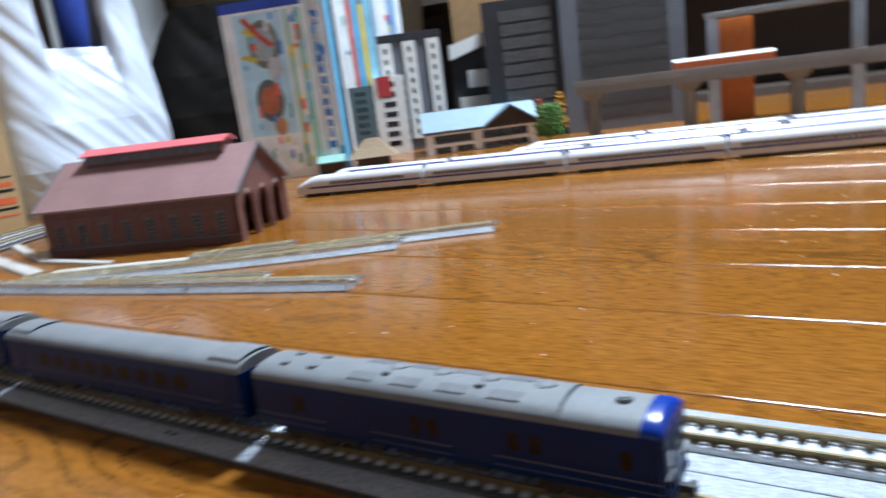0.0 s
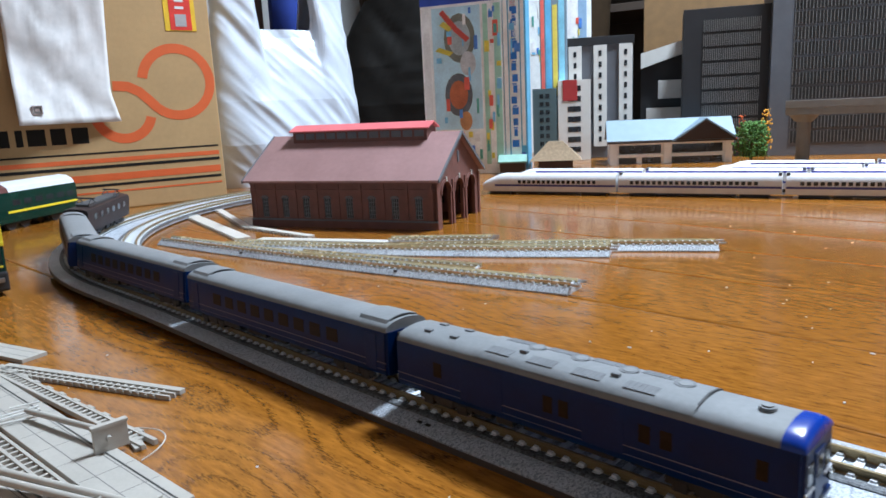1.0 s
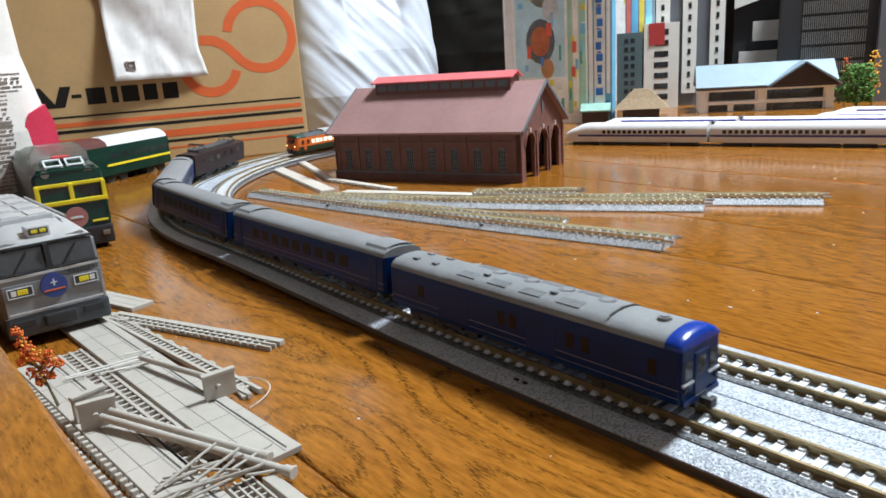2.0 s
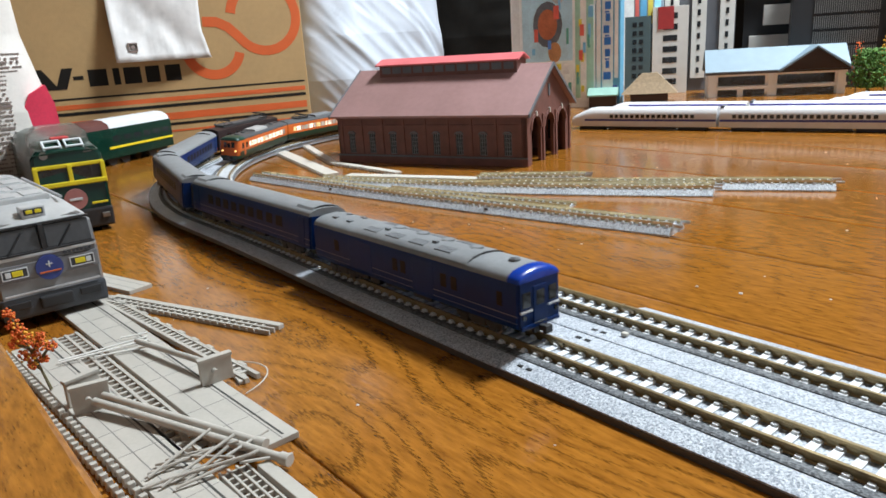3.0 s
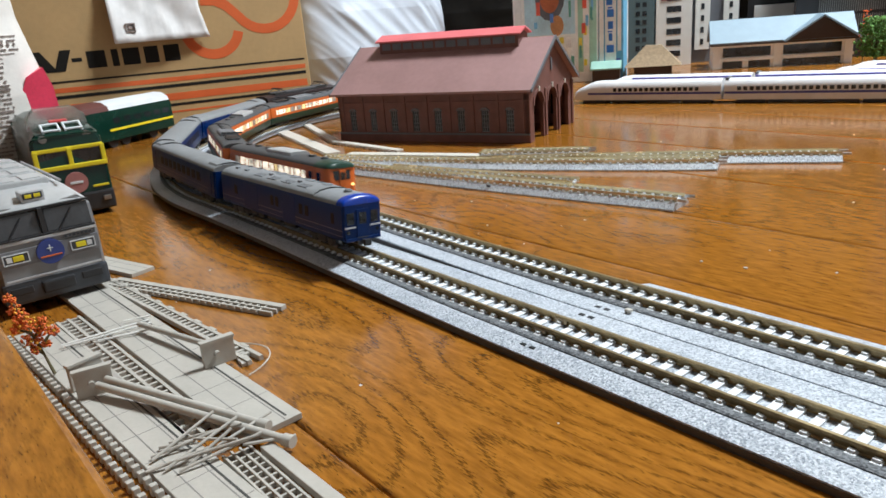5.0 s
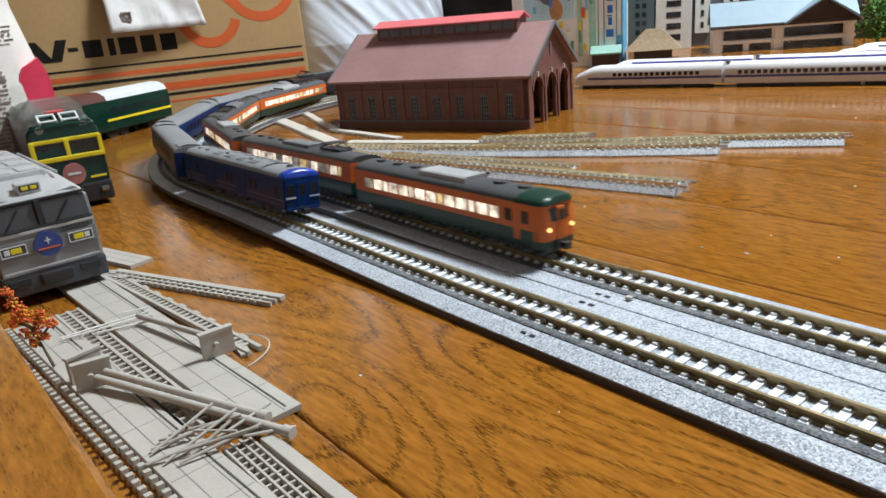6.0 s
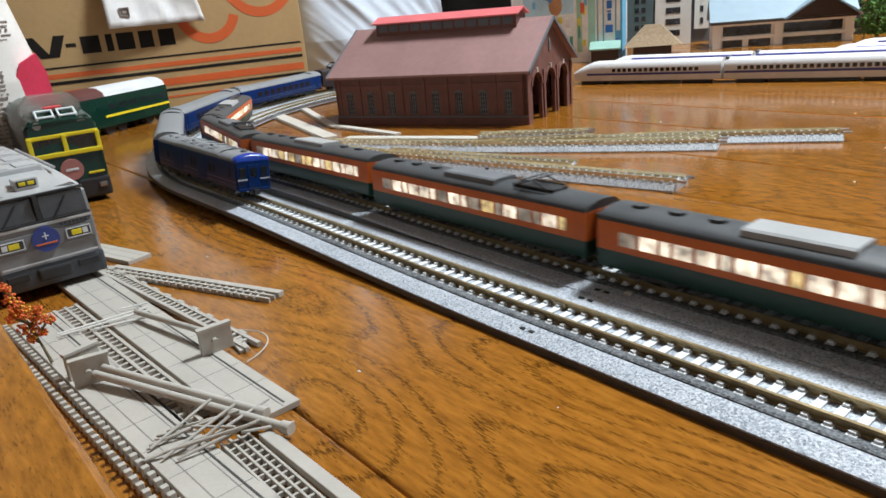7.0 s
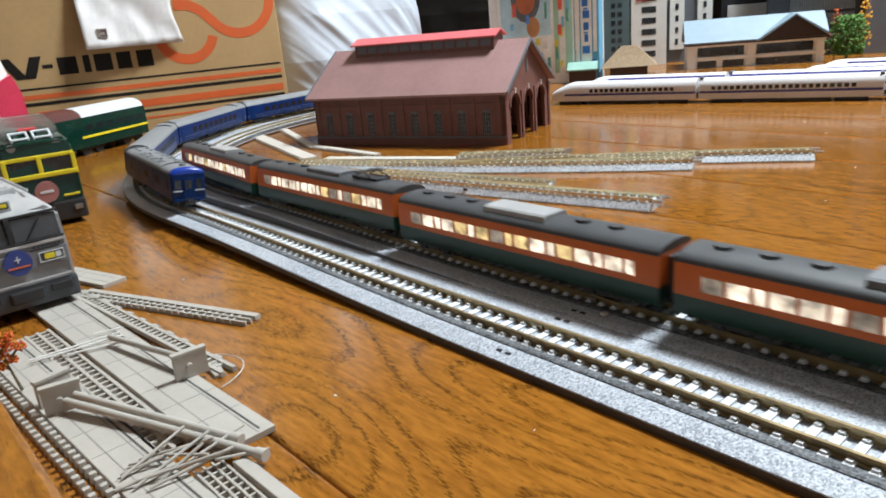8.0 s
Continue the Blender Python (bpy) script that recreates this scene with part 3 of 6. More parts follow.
def orange_car(L, cab, rng, pantograph=False):
    t = thing("railcar", "orange and green model railcar with lit windows and grey roof" if not cab else
              "orange and green leading railcar with glowing headlamps and lit windows", "model train", group="orange and green train")
    h = L / 2
    nose = 5.0 if cab else 0.0
    bm = bmesh.new()
    prism(bm, [(-8.9, 5.6), (-9.5, 7.2), (-9.5, 12.6), (9.5, 12.6), (9.5, 7.2), (8.9, 5.6)], -h, h - nose)
    if cab:
        loft(bm, [[(x, y * w, z) for y, z in ((-9.5, 5.6), (-9.5, 12.6), (9.5, 12.6), (9.5, 5.6))] for x, w in ((h - nose, 1.0), (h - 2.2, 0.97), (h - 0.6, 0.84), (h, 0.66))])
    part("lower_body", bm, green_paint, t, "dark green lower side", smooth=True)
    bm = bmesh.new()
    prism(bm, [(-9.5, 12.6), (-9.5, 22.6), (-9.25, 23.6), (9.25, 23.6), (9.5, 22.6), (9.5, 12.6)], -h, h - nose)
    if cab:
        rings = []
        for x, w, lean in ((h - nose, 1.0, 0.0), (h - 2.2, 0.97, 0.6), (h - 0.5, 0.84, 1.1), (h + 0.15, 0.66, 1.3)):
            rings.append([(x - lean * max(0, (z - 15) / 8), y * w, z) for y, z in ((-9.5, 8.6), (-9.5, 15), (-9.5, 22.6), (-9.2, 23.6), (9.2, 23.6), (9.5, 22.6), (9.5, 15), (9.5, 8.6))])
        loft(bm, rings)
    part("upper_body", bm, orange_paint, t, "orange window band", smooth=True)
    arc = [(y, z + 0.75) for y, z in ROOF_ARC]
    bm = bmesh.new()
    prism(bm, arc, -h + 0.2, h - (14 if cab else 0.2))
    roof = part("roof", bm, dark_roof, t, "charcoal roof", smooth=True)
    if cab:
        bm = bmesh.new()
        rings = []
        for x, w, k in ((h - 14, 1.004, 1.0), (h - 5, 1.004, 1.0), (h - 2.6, 0.97, 0.93), (h - 1.0, 0.86, 0.8), (h - 0.2, 0.68, 0.45)):
            rings.append([(x, y * w, 23.4 + (z - 23.35) * k) for y, z in arc])
        loft(bm, rings)
        part("green_roof_end", bm, green_paint, t, "glossy green roof end", smooth=True)
    for x in [(-h + 10 + i * 13.5) for i in range(8)]:
        if -16 < x < 18 or (cab and x > h - 10):
            continue
        bm = bmesh.new()
        cyl(bm, (x, 0, 26.4), (x, 0, 28.2), 2.3, 2.0, n=14)
        bmesh.ops.scale(bm, vec=(1.35, 1, 1), verts=bm.verts, space=Matrix.Translation((-x, 0, 0)))
        part("roof_vent", bm, dark_roof, roof, smooth=True)
    bm = bmesh.new()
    prism(bm, [(-6.6, 25.4), (-5.8, 28.2), (-4.8, 28.8), (4.8, 28.8), (5.8, 28.2), (6.6, 25.4)], -14, 16)
    part("roof_cooler", bm, ac_grey if cab or not pantograph else roof_detail, roof, "pale grey cooling unit on the roof")
    if pantograph:
        bm = bmesh.new()
        for k in (-1, 1):
            for (a, b) in (((26, 5, 28), (34, 4, 31)), ((42, 5, 28), (34, 4, 31)), ((26, 5, 28), (42, 5, 28))):
                cyl(bm, (a[0], a[1] * k, a[2]), (b[0], b[1] * k, b[2]), 0.35, n=6)
        cyl(bm, (34, -7, 31.2), (34, 7, 31.2), 0.5, n=6)
        cyl(bm, (31, -7, 31.2), (31, 7, 31.2), 0.5, n=6)
        box(bm, 24, 44, -4, 4, 27.2, 28.2, 0.2)
        part("pantograph", bm, running_gear, roof)
    x0, x1 = -h + 8, h - (22 if cab else 8)
    a, i = x0, 0
    while a < x1 - 4:
        w = (7.6, 7.6, 4.4)[i % 3]
        pick = rng.random()
        glow = dim_window if i == 0 or pick > 0.88 else yellow_window if pick > 0.74 else lit_window
        side_boxes("window", t, glow, [(a + 0.6, min(x1, a + w) - 0.6)], 15.1, 20.3)
        a += w
        i += 1
    if cab:
        side_boxes("cab_window", t, glass_dark, [(h - 19, h - 15.5), (h - 10.5, h - 7)], 15.2, 20.6)
        side_boxes("cab_door", t, orange_paint, [(h - 14.4, h - 11.2)], 8.0, 22.0, 0.2)
        for k in (-1, 1):
            bm = bmesh.new()
            box(bm, -0.35, 0.35, -2.9, 2.9, 0, 5.4, 0.2, Matrix.Translation((h - 0.5, k * 5.0, 16.6)) @ Matrix.Rotation(radians(-k * -17), 4, "Z") @ Matrix.Rotation(radians(-8), 4, "Y"))
            part("windscreen", bm, glass_dark, t)
            bm = bmesh.new()
            cyl(bm, (h - 1.5, k * 6.1, 13.4), (h + 0.5, k * 6.1, 13.4), 0.9, n=14)
            part("headlamp", bm, head_lamp, t, "glowing yellow headlamp")
        bm = bmesh.new()
        box(bm, h - 0.8, h + 0.5, -2.0, 2.0, 8.5, 22.4, 0.3)
        d = part("end_door", bm, orange_paint, t)
        bm = bmesh.new()
        box(bm, h + 0.3, h + 0.65, -1.4, 1.4, 16.6, 21.0, 0.1)
        part("door_window", bm, glass_dark, d)
        bm = bmesh.new()
        box(bm, h - 6, h - 0.8, -7, 7, 1.6, 5.8, 0.6)
        part("skirt", bm, running_gear, t)
    for k in (-1,) if cab else (-1, 1):
        bm = bmesh.new()
        box(bm, k * (h - 0.1), k * (h + 1.3), -4.2, 4.2, 7.5, 22.5, 0.4)
        part("gangway", bm, running_gear, t)
    underframe(t, L, rng)
    for x in (-h + 20, h - 20):
        bogie(t, x)
    coupler(t, h, 1)
    coupler(t, -h, -1)
    settle(t, 5.6, 1.7, 0.89)
    return t


brown_paint = material("dark_maroon_paint", (0.018, 0.009, 0.009), 0.45, vary=0.25)


def brown_loco(L):
    t = thing("electric_locomotive", "dark maroon model electric locomotive with black roof gear", "model train", group="blue night train")
    h = L / 2
    bm = bmesh.new()
    prism(bm, [(-9.2, 6.2), (-9.4, 22), (-8.2, 24.6), (-4, 25.6), (4, 25.6), (8.2, 24.6), (9.4, 22), (9.2, 6.2)], -h, h)
    part("body", bm, brown_paint, t, smooth=True)
    bm = bmesh.new()
    box(bm, -h + 16, h - 16, -5, 5, 25.2, 27.6, 0.6)
    part("roof_monitor", bm, dark_roof, t)
    for x in (-h + 24, h - 24):
        bm = bmesh.new()
        for k in (-1, 1):
            for dx in (-9, 9):
                cyl(bm, (x + dx, 5 * k, 27.5), (x, 4.5 * k, 31.5), 0.4, n=6)
            cyl(bm, (x - 9, 5 * k, 27.5), (x + 9, 5 * k, 27.5), 0.4, n=6)
        for dx in (-1.5, 1.5):
            cyl(bm, (x + dx, -7, 31.6), (x + dx, 7, 31.6), 0.5, n=6)
        part("pantograph", bm, running_gear, t)
    side_boxes("window", t, glass_dark, [(-h + 14 + i * 16, -h + 21 + i * 16) for i in range(6)], 15.5, 20.5, half=9.35)
    for k in (-1, 1):
        bm = bmesh.new()
        box(bm, k * (h - 0.3), k * (h + 0.5), -7, 7, 16, 21, 0.2)
        part("windscreen", bm, glass_dark, t)
        bm = bmesh.new()
        box(bm, k * (h + 0.1), k * (h + 0.8), -8, 8, 7, 8.6, 0.2)
        part("red_buffer_beam", bm, material("red_beam", (0.4, 0.03, 0.02), 0.4), t)
        bogie(t, k * (h - 24), 18)
        coupler(t, k * h, k)
    underframe(t, L, random.Random(5))
    return t


def car_rows(centre, L, radius):
    """Poses of a car whose middle runs along centre(t): its two bogies stay on the rails."""
    rows = []
    for i in range(33):
        t = i * 0.25
        s = centre(t)
        a, b = line_at(s - L * 0.33, radius), line_at(s + L * 0.33, radius)
        c = cant(s)
        yaw = math.degrees(math.atan2(b[1] - a[1], b[0] - a[0]))
        z = RAIL + 18.5 * math.sin(radians(c))
        rows.append((t, pose((a[0] + b[0]) / 2 * MM, (a[1] + b[1]) / 2 * MM, z * MM, -c, 0, yaw)))
    return rows


def glide(t, keys):
    """A smooth run through (time, place) keys."""
    ts, xs = [k[0] for k in keys], [k[1] for k in keys]
    return float(np.interp(t, ts, xs))


BLUE_REAR = [(0, 88.5), (0.5, 60), (1, 33.5), (1.5, 7), (3, -80), (3.5, -106), (4, -131.5), (4.5, -156.5), (6, -231.5), (6.5, -256.5), (7, -281), (7.5, -306), (8, -331)]
ORANGE_FRONT = [(0, -1010), (1.5, -782), (3, -556), (4.5, -333), (5.8, -134), (6, -105), (6.5, -30.5), (7, 42), (7.5, 124.5), (8, 210)]
moving = []


def build_trains():
    rng = random.Random(3)
    at = 0.0
    for L, van in ((123, True), (138, False), (138, False), (138, False)):
        ob = blue_car(L, van, rng)
        moving.append((ob, (lambda t, o=at + L / 2: glide(t, BLUE_REAR) - o), L, R_NEAR))
        at += L + 5
    ob = brown_loco(116)
    moving.append((ob, (lambda t, o=at + 58: glide(t, BLUE_REAR) - o), 116, R_NEAR))
    at = 0.0
    for i, L in enumerate((122, 126, 126, 126, 126)):
        ob = orange_car(L, i == 0, rng, i in (1, 3))
        moving.append((ob, (lambda t, o=at + L / 2: glide(t, ORANGE_FRONT) - o), L, R_FAR))
        at += L + 5


def build_tracks():
    cuts = [320, 120, -79, -280, -430, -610, -790, -970, -1150, -1330, -1540, -1760]
    for i, (a, b) in enumerate(zip(cuts, cuts[1:])):
        track_section(a, b, R_NEAR, -16.6, 18.4, single=a <= 120 and b > -300)
        track_section(a, b, R_FAR, -18.4, 18.4 if a > -79 else 7.6, single=a <= 120 and b > -300)


# ---- engine shed ----
brick_brown = material("brown_brick_plastic", (0.148, 0.060, 0.047), 0.6, vary=0.25, grain=120, bump=0.35, bump_grain=900)
shed_roof = material("dusty_maroon_roof", (0.30, 0.172, 0.165), 0.5, vary=0.14, grain=25, bump=0.15)
ridge_red = material("pinkish_red_roof", (0.66, 0.15, 0.16), 0.45, vary=0.1)
slate_trim = material("slate_grey_trim", (0.12, 0.13, 0.145), 0.5)
frame_grey = material("window_frame_grey", (0.15, 0.165, 0.18), 0.5)
pane_grey = material("shed_window_pane", (0.02, 0.024, 0.026), 0.25, vary=0.3, grain=90)
SHED_L, SHED_W, EAVE, RIDGE = 186.0, 101.0, 43.0, 77.0


def build_shed():
    t = thing("engine_shed", "brown brick three-stall engine shed with dusty maroon roof on the floor", "model building", -501, 170, 0, 21.06)
    L, W, th = SHED_L, SHED_W, 3.0
    # long walls with window openings made of piers, sill and lintel
    pitch, first, half = 22.05, 15.3, 3.4
    for y0, y1 in ((0, th), (W - th, W)):
        bm = bmesh.new()
        box(bm, 0, L, y0, y1, 0, 8.4)
        box(bm, 0, L, y0, y1, 26.4, EAVE)
        x = 0.0
        for i in range(9):
            e = first + i * pitch - half if i < 8 else L
            box(bm, x, e, y0, y1, 8.4, 26.4)
            x = e + 2 * half
        w = part("wall", bm, brick_brown, t)
        out = -1 if y0 == 0 else 1
        yo = 0 if y0 == 0 else W
        bm = bmesh.new()
        box(bm, -0.6, L + 0.6, yo, yo + out * 1.2, 0, 6.0, 0.2)
        part("plinth", bm, brick_brown, w)
        bm = bmesh.new()
        box(bm, -0.9, L + 0.9, yo, yo + out * 1.6, 6.0, 7.4, 0.2)
        part("plinth_course", bm, slate_trim, w)
        bm = bmesh.new()
        box(bm, 0, L, yo, yo + out * 1.1, 32.6, 33.8, 0.1)
        box(bm, 0, L, yo, yo + out * 1.6, 38.5, EAVE - 0.5, 0.2)
        part("cornice", bm, brick_brown, w)
        for i in range(9):
            c = first + (i - 0.5) * pitch
            bm = bmesh.new()
            box(bm, max(0, c - 1.5), min(L, c + 1.5), yo, yo + out * 0.9, 7.4, 38.6, 0.15)
            part("pilaster", bm, brick_brown, w)
        for i in range(8):
            c = first + i * pitch
            bm = bmesh.new()
            box(bm, c - half, c + half, yo - out * 1.5, yo - out * 1.0, 8.4, 26.4)
            win = part("window", bm, pane_grey, w)
            bm = bmesh.new()
            for k in range(4):
                xx = c - half + 0.3 + k * (2 * half - 0.6) / 3
                box(bm, xx - 0.25, xx + 0.25, yo - out * 0.95, yo - out * 0.5, 8.4, 26.4)
            for k in range(6):
                zz = 8.7 + k * 3.45
                box(bm, c - half, c + half, yo - out * 0.93, yo - out * 0.52, zz - 0.22, zz + 0.22)
            part("window_frame", bm, frame_grey, win)
            bm = bmesh.new()
            prism(bm, [(c - half - 0.6, 25.6), (c - half - 0.6, 26.6), (c - 1.8, 28.2), (c + 1.8, 28.2), (c + half + 0.6, 26.6), (c + half + 0.6, 25.6), (c + 1.6, 27.0), (c - 1.6, 27.0)], yo, yo + out * 0.8, "y")
            part("lintel", bm, slate_trim, win)
    # gables: the door end has three arched openings
    def gable(x0, x1, arches):
        bm = bmesh.new()
        if not arches:
            prism(bm, [(0, 0), (W, 0), (W, EAVE), (W / 2, RIDGE), (0, EAVE)], x0, x1)
        else:
            n, r = 12, 10.2
            centres = [20.5, 50.5, 80.5]
            spring = 28.0
            top = lambda y: EAVE + (RIDGE - EAVE) * (1 - abs(y - W / 2) / (W / 2))
            y = 0.0
            for c in centres:
                prism(bm, [(y, 0), (c - r, 0), (c - r, top(c - r)), (y, top(y))] if not (y < W / 2 < c - r) else
                      [(y, 0), (c - r, 0), (c - r, top(c - r)), (W / 2, RIDGE), (y, top(y))], x0, x1)
                for i in range(n):
                    a0, a1 = math.pi - math.pi * i / n, math.pi - math.pi * (i + 1) / n
                    ya, yb = c + r * math.cos(a0), c + r * math.cos(a1)
                    prism(bm, [(ya, spring + r * math.sin(a0)), (yb, spring + r * math.sin(a1)), (yb, top(yb)), (ya, top(ya))], x0, x1)
                y = c + r
            prism(bm, [(y, 0), (W, 0), (W, EAVE), (y, top(y))], x0, x1)
            bmesh.ops.remove_doubles(bm, verts=bm.verts, dist=0.01)
        return part("gable_wall", bm, brick_brown, t)
    gable(0, th, False)
    g = gable(L - th, L, True)
    for c in (20.5, 50.5, 80.5):
        bm = bmesh.new()
        for i in range(10):
            a0, a1 = math.pi * i / 10, math.pi * (i + 1) / 10
            prism(bm, [(c + 10.2 * math.cos(a0), 28 + 10.2 * math.sin(a0)), (c + 12.4 * math.cos(a0), 28 + 12.4 * math.sin(a0)),
                       (c + 12.4 * math.cos(a1), 28 + 12.4 * math.sin(a1)), (c + 10.2 * math.cos(a1), 28 + 10.2 * math.sin(a1))], L, L + 1.0)
        part("arch", bm, brick_brown, g)
        bm = bmesh.new()
        box(bm, L, L + 1.4, c - 1.2, c + 1.2, 38, 42, 0.2)
        part("keystone", bm, material("pale_stone", (0.45, 0.42, 0.38), 0.6), g)
    for y in (0.8, 35.5, 65.5, W - 0.8):
        bm = bmesh.new()
        box(bm, L, L + 1.2, y - 1.8, y + 1.8, 0, 39, 0.2)
        part("pilaster", bm, brick_brown, g)
    bm = bmesh.new()
    box(bm, L, L + 0.8, W / 2 - 1.6, W / 2 + 1.6, 52, 62, 0.3)
    part("gable_louvre", bm, slate_trim, g)
    # roof slopes
    for k in (0, 1):
        bm = bmesh.new()
        f = (lambda y: y) if k == 0 else (lambda y: W - y)
        prism(bm, [(f(-4.5), EAVE - 3.0), (f(W / 2), RIDGE), (f(W / 2), RIDGE + 2.0), (f(-5.0), EAVE - 1.2)], -5, L + 5)
        sl = part("roof_slope", bm, shed_roof, t)
        for x in (-5.4, L + 4.2):
            bm = bmesh.new()
            prism(bm, [(f(-5.2), EAVE - 3.4), (f(W / 2), RIDGE - 0.4), (f(W / 2), RIDGE + 2.6), (f(-5.4), EAVE - 0.6)], x, x + 1.2)
            part("verge_board", bm, slate_trim, sl)
    # ridge monitor
    bm = bmesh.new()
    c, x0, x1 = W / 2, 24, 162
    prism(bm, [(c - 10, 70), (c + 10, 70), (c + 10, 82.5), (c, 86), (c - 10, 82.5)], x0, x1)
    mon = part("ridge_monitor", bm, brick_brown, t)
    for i in range(12):
        for k in (-1, 1):
            bm = bmesh.new()
            box(bm, x0 + 3 + i * 11.2, x0 + 12 + i * 11.2, c + k * 10, c + k * 10.4, 75.5, 81, 0.1)
            part("louvre", bm, slate_trim, mon)
    for k in (-1, 1):
        bm = bmesh.new()
        prism(bm, [(c + k * 12.2, 82.2), (c, 87.2), (c, 88.6), (c + k * 12.6, 83.4)], x0 - 3, x1 + 3)
        part("monitor_roof", bm, ridge_red, mon, "pinkish red ridge roof")


# ---- loose track and kit parts ----
siding_tie = material("pale_tie_plastic", (0.64, 0.66, 0.69), 0.5, vary=0.1, grain=300, obrand=0.15)
siding_bed = speckle_material("siding_ballast", (0.48, 0.515, 0.56), (0.66, 0.70, 0.74), (0.28, 0.30, 0.34), 1500)
town_white_rod = material("white_rod_plastic", (0.74, 0.73, 0.70), 0.4, vary=0.05)
kit_grey = material("warm_grey_kit_plastic", (0.41, 0.385, 0.345), 0.45, vary=0.08, grain=80, bump=0.08)
# dark colour for the shade inside grooves and slots that are not cut
kit_dark = material("kit_shadow_gap", (0.05, 0.048, 0.045), 0.7)
strip_pale = material("pale_road_strip", (0.50, 0.465, 0.41), 0.6, vary=0.1)
pin_steel = material("joiner_steel", (0.5, 0.5, 0.5), 0.3, 0.9)


def siding(x0, y0, x1, y1, width=9.2, pins=True, bend=0.0, tie=4.6, bed=True, lift=0.0):
    """A loose narrow track piece between two ends, gently bent by bend mm at its middle."""
    L = math.hypot(x1 - x0, y1 - y0)
    t = thing("siding_track", "loose grey ballasted siding track with brass rails on the floor", "model track", x0, y0, lift, math.degrees(math.atan2(y1 - y0, x1 - x0)), "loose siding tracks")
    off = lambda x: bend * 4 * (x / L) * (1 - x / L)
    n = 14 if bend else 1
    xs = [L * i / n for i in range(n + 1)]

    def run(bm, outline):
        loft(bm, [[(x, y + off(x), z) for y, z in outline] for x in xs])
    bm = bmesh.new()
    run(bm, [(-width, 0), (width, 0), (width, 0.9), (width - 2.4, 3.7), (-width + 2.4, 3.7), (-width, 0.9)])
    if bed:
        part("ballast_bed", bm, siding_bed, t)
    else:
        bm.free()
    for y in (-GAUGE, GAUGE):
        bm = bmesh.new()
        run(bm, [(y - 0.7, 4.1), (y + 0.7, 4.1), (y + 0.45, 5.0), (y + 0.45, 6.2), (y - 0.45, 6.2), (y - 0.45, 5.0)])
        part("rail", bm, rail_pale, t)
        if pins:
            bm = bmesh.new()
            box(bm, L, L + 5, y - 0.8, y + 0.8, 4.2, 5.6, 0.2)
            part("rail_joiner", bm, pin_steel, t)
    k = int(L / tie)
    base = None
    for i in range(k):
        x = (i + 0.5) * L / k
        if base is None:
            bm = bmesh.new()
            box(bm, -0.9, 0.9, -6.6, 6.6, 3.2, 4.3)
            for y in (-GAUGE, GAUGE):
                for d in (-1, 1):
                    box(bm, -0.6, 0.6, y + d * 1.1 - 0.5, y + d * 1.1 + 0.5, 4.2, 5.0)
            base = part("tie", bm, siding_tie, t)
            base.matrix_basis = pose(x * MM, off(x) * MM, 0)
        else:
            again(base, x, off(x), 0)
    return t


def build_sidings():
    low = siding(-487, 80, -129, 136, bend=-5)
    for x in (107, 170, 250):
        for dy in (-8.1, -7.5):
            bm = bmesh.new()
            box(bm, x - 1.2, x + 1.2, dy - 4.0, dy, 1.4, 3.6, 0.2)
            part("joint_clip", bm, black_hole, low, "dark joint clip on the bed's side")
    siding(-333, 103, -196, 136, bed=False, pins=False, lift=0.4)
    siding(-420, 100, -160, 225.5, bend=-9)
    siding(-300, 148, -232, 199, bed=False, pins=False, lift=0.5)
    siding(-232, 199, -111, 276, bend=2)
    siding(-316, 173, -252, 216, width=7)
    for pts, w in (([(-624, 168), (-440, 123)], 12.0), ([(-424, 128), (-312, 178)], 10.0), ([(-627, 204), (-486, 155)], 7.0), ([(-486, 157), (-395, 158)], 7.0)):
        (x0, y0), (x1, y1) = pts
        L = math.hypot(x1 - x0, y1 - y0)
        t = thing("road_strip", "pale grey plastic strip with a serrated edge lying on the floor", "model part", x0, y0, 0, math.degrees(math.atan2(y1 - y0, x1 - x0)), "pale strips")
        bm = bmesh.new()
        box(bm, 0, L, -w / 2, w / 2, 0.6, 2.4, 0.2)
        b = part("strip", bm, strip_pale, t)
        tooth = None
        for i in range(int(L / 5)):
            if tooth is None:
                bm = bmesh.new()
                box(bm, 0, 2.4, -w / 2 - 1.0, -w / 2 + 1, 0, 1.6)
                tooth = part("tooth", bm, strip_pale, b)
                tooth.matrix_basis = pose(MM, 0, 0)
            else:
                again(tooth, 1 + i * 5, 0, 0, parent=b)


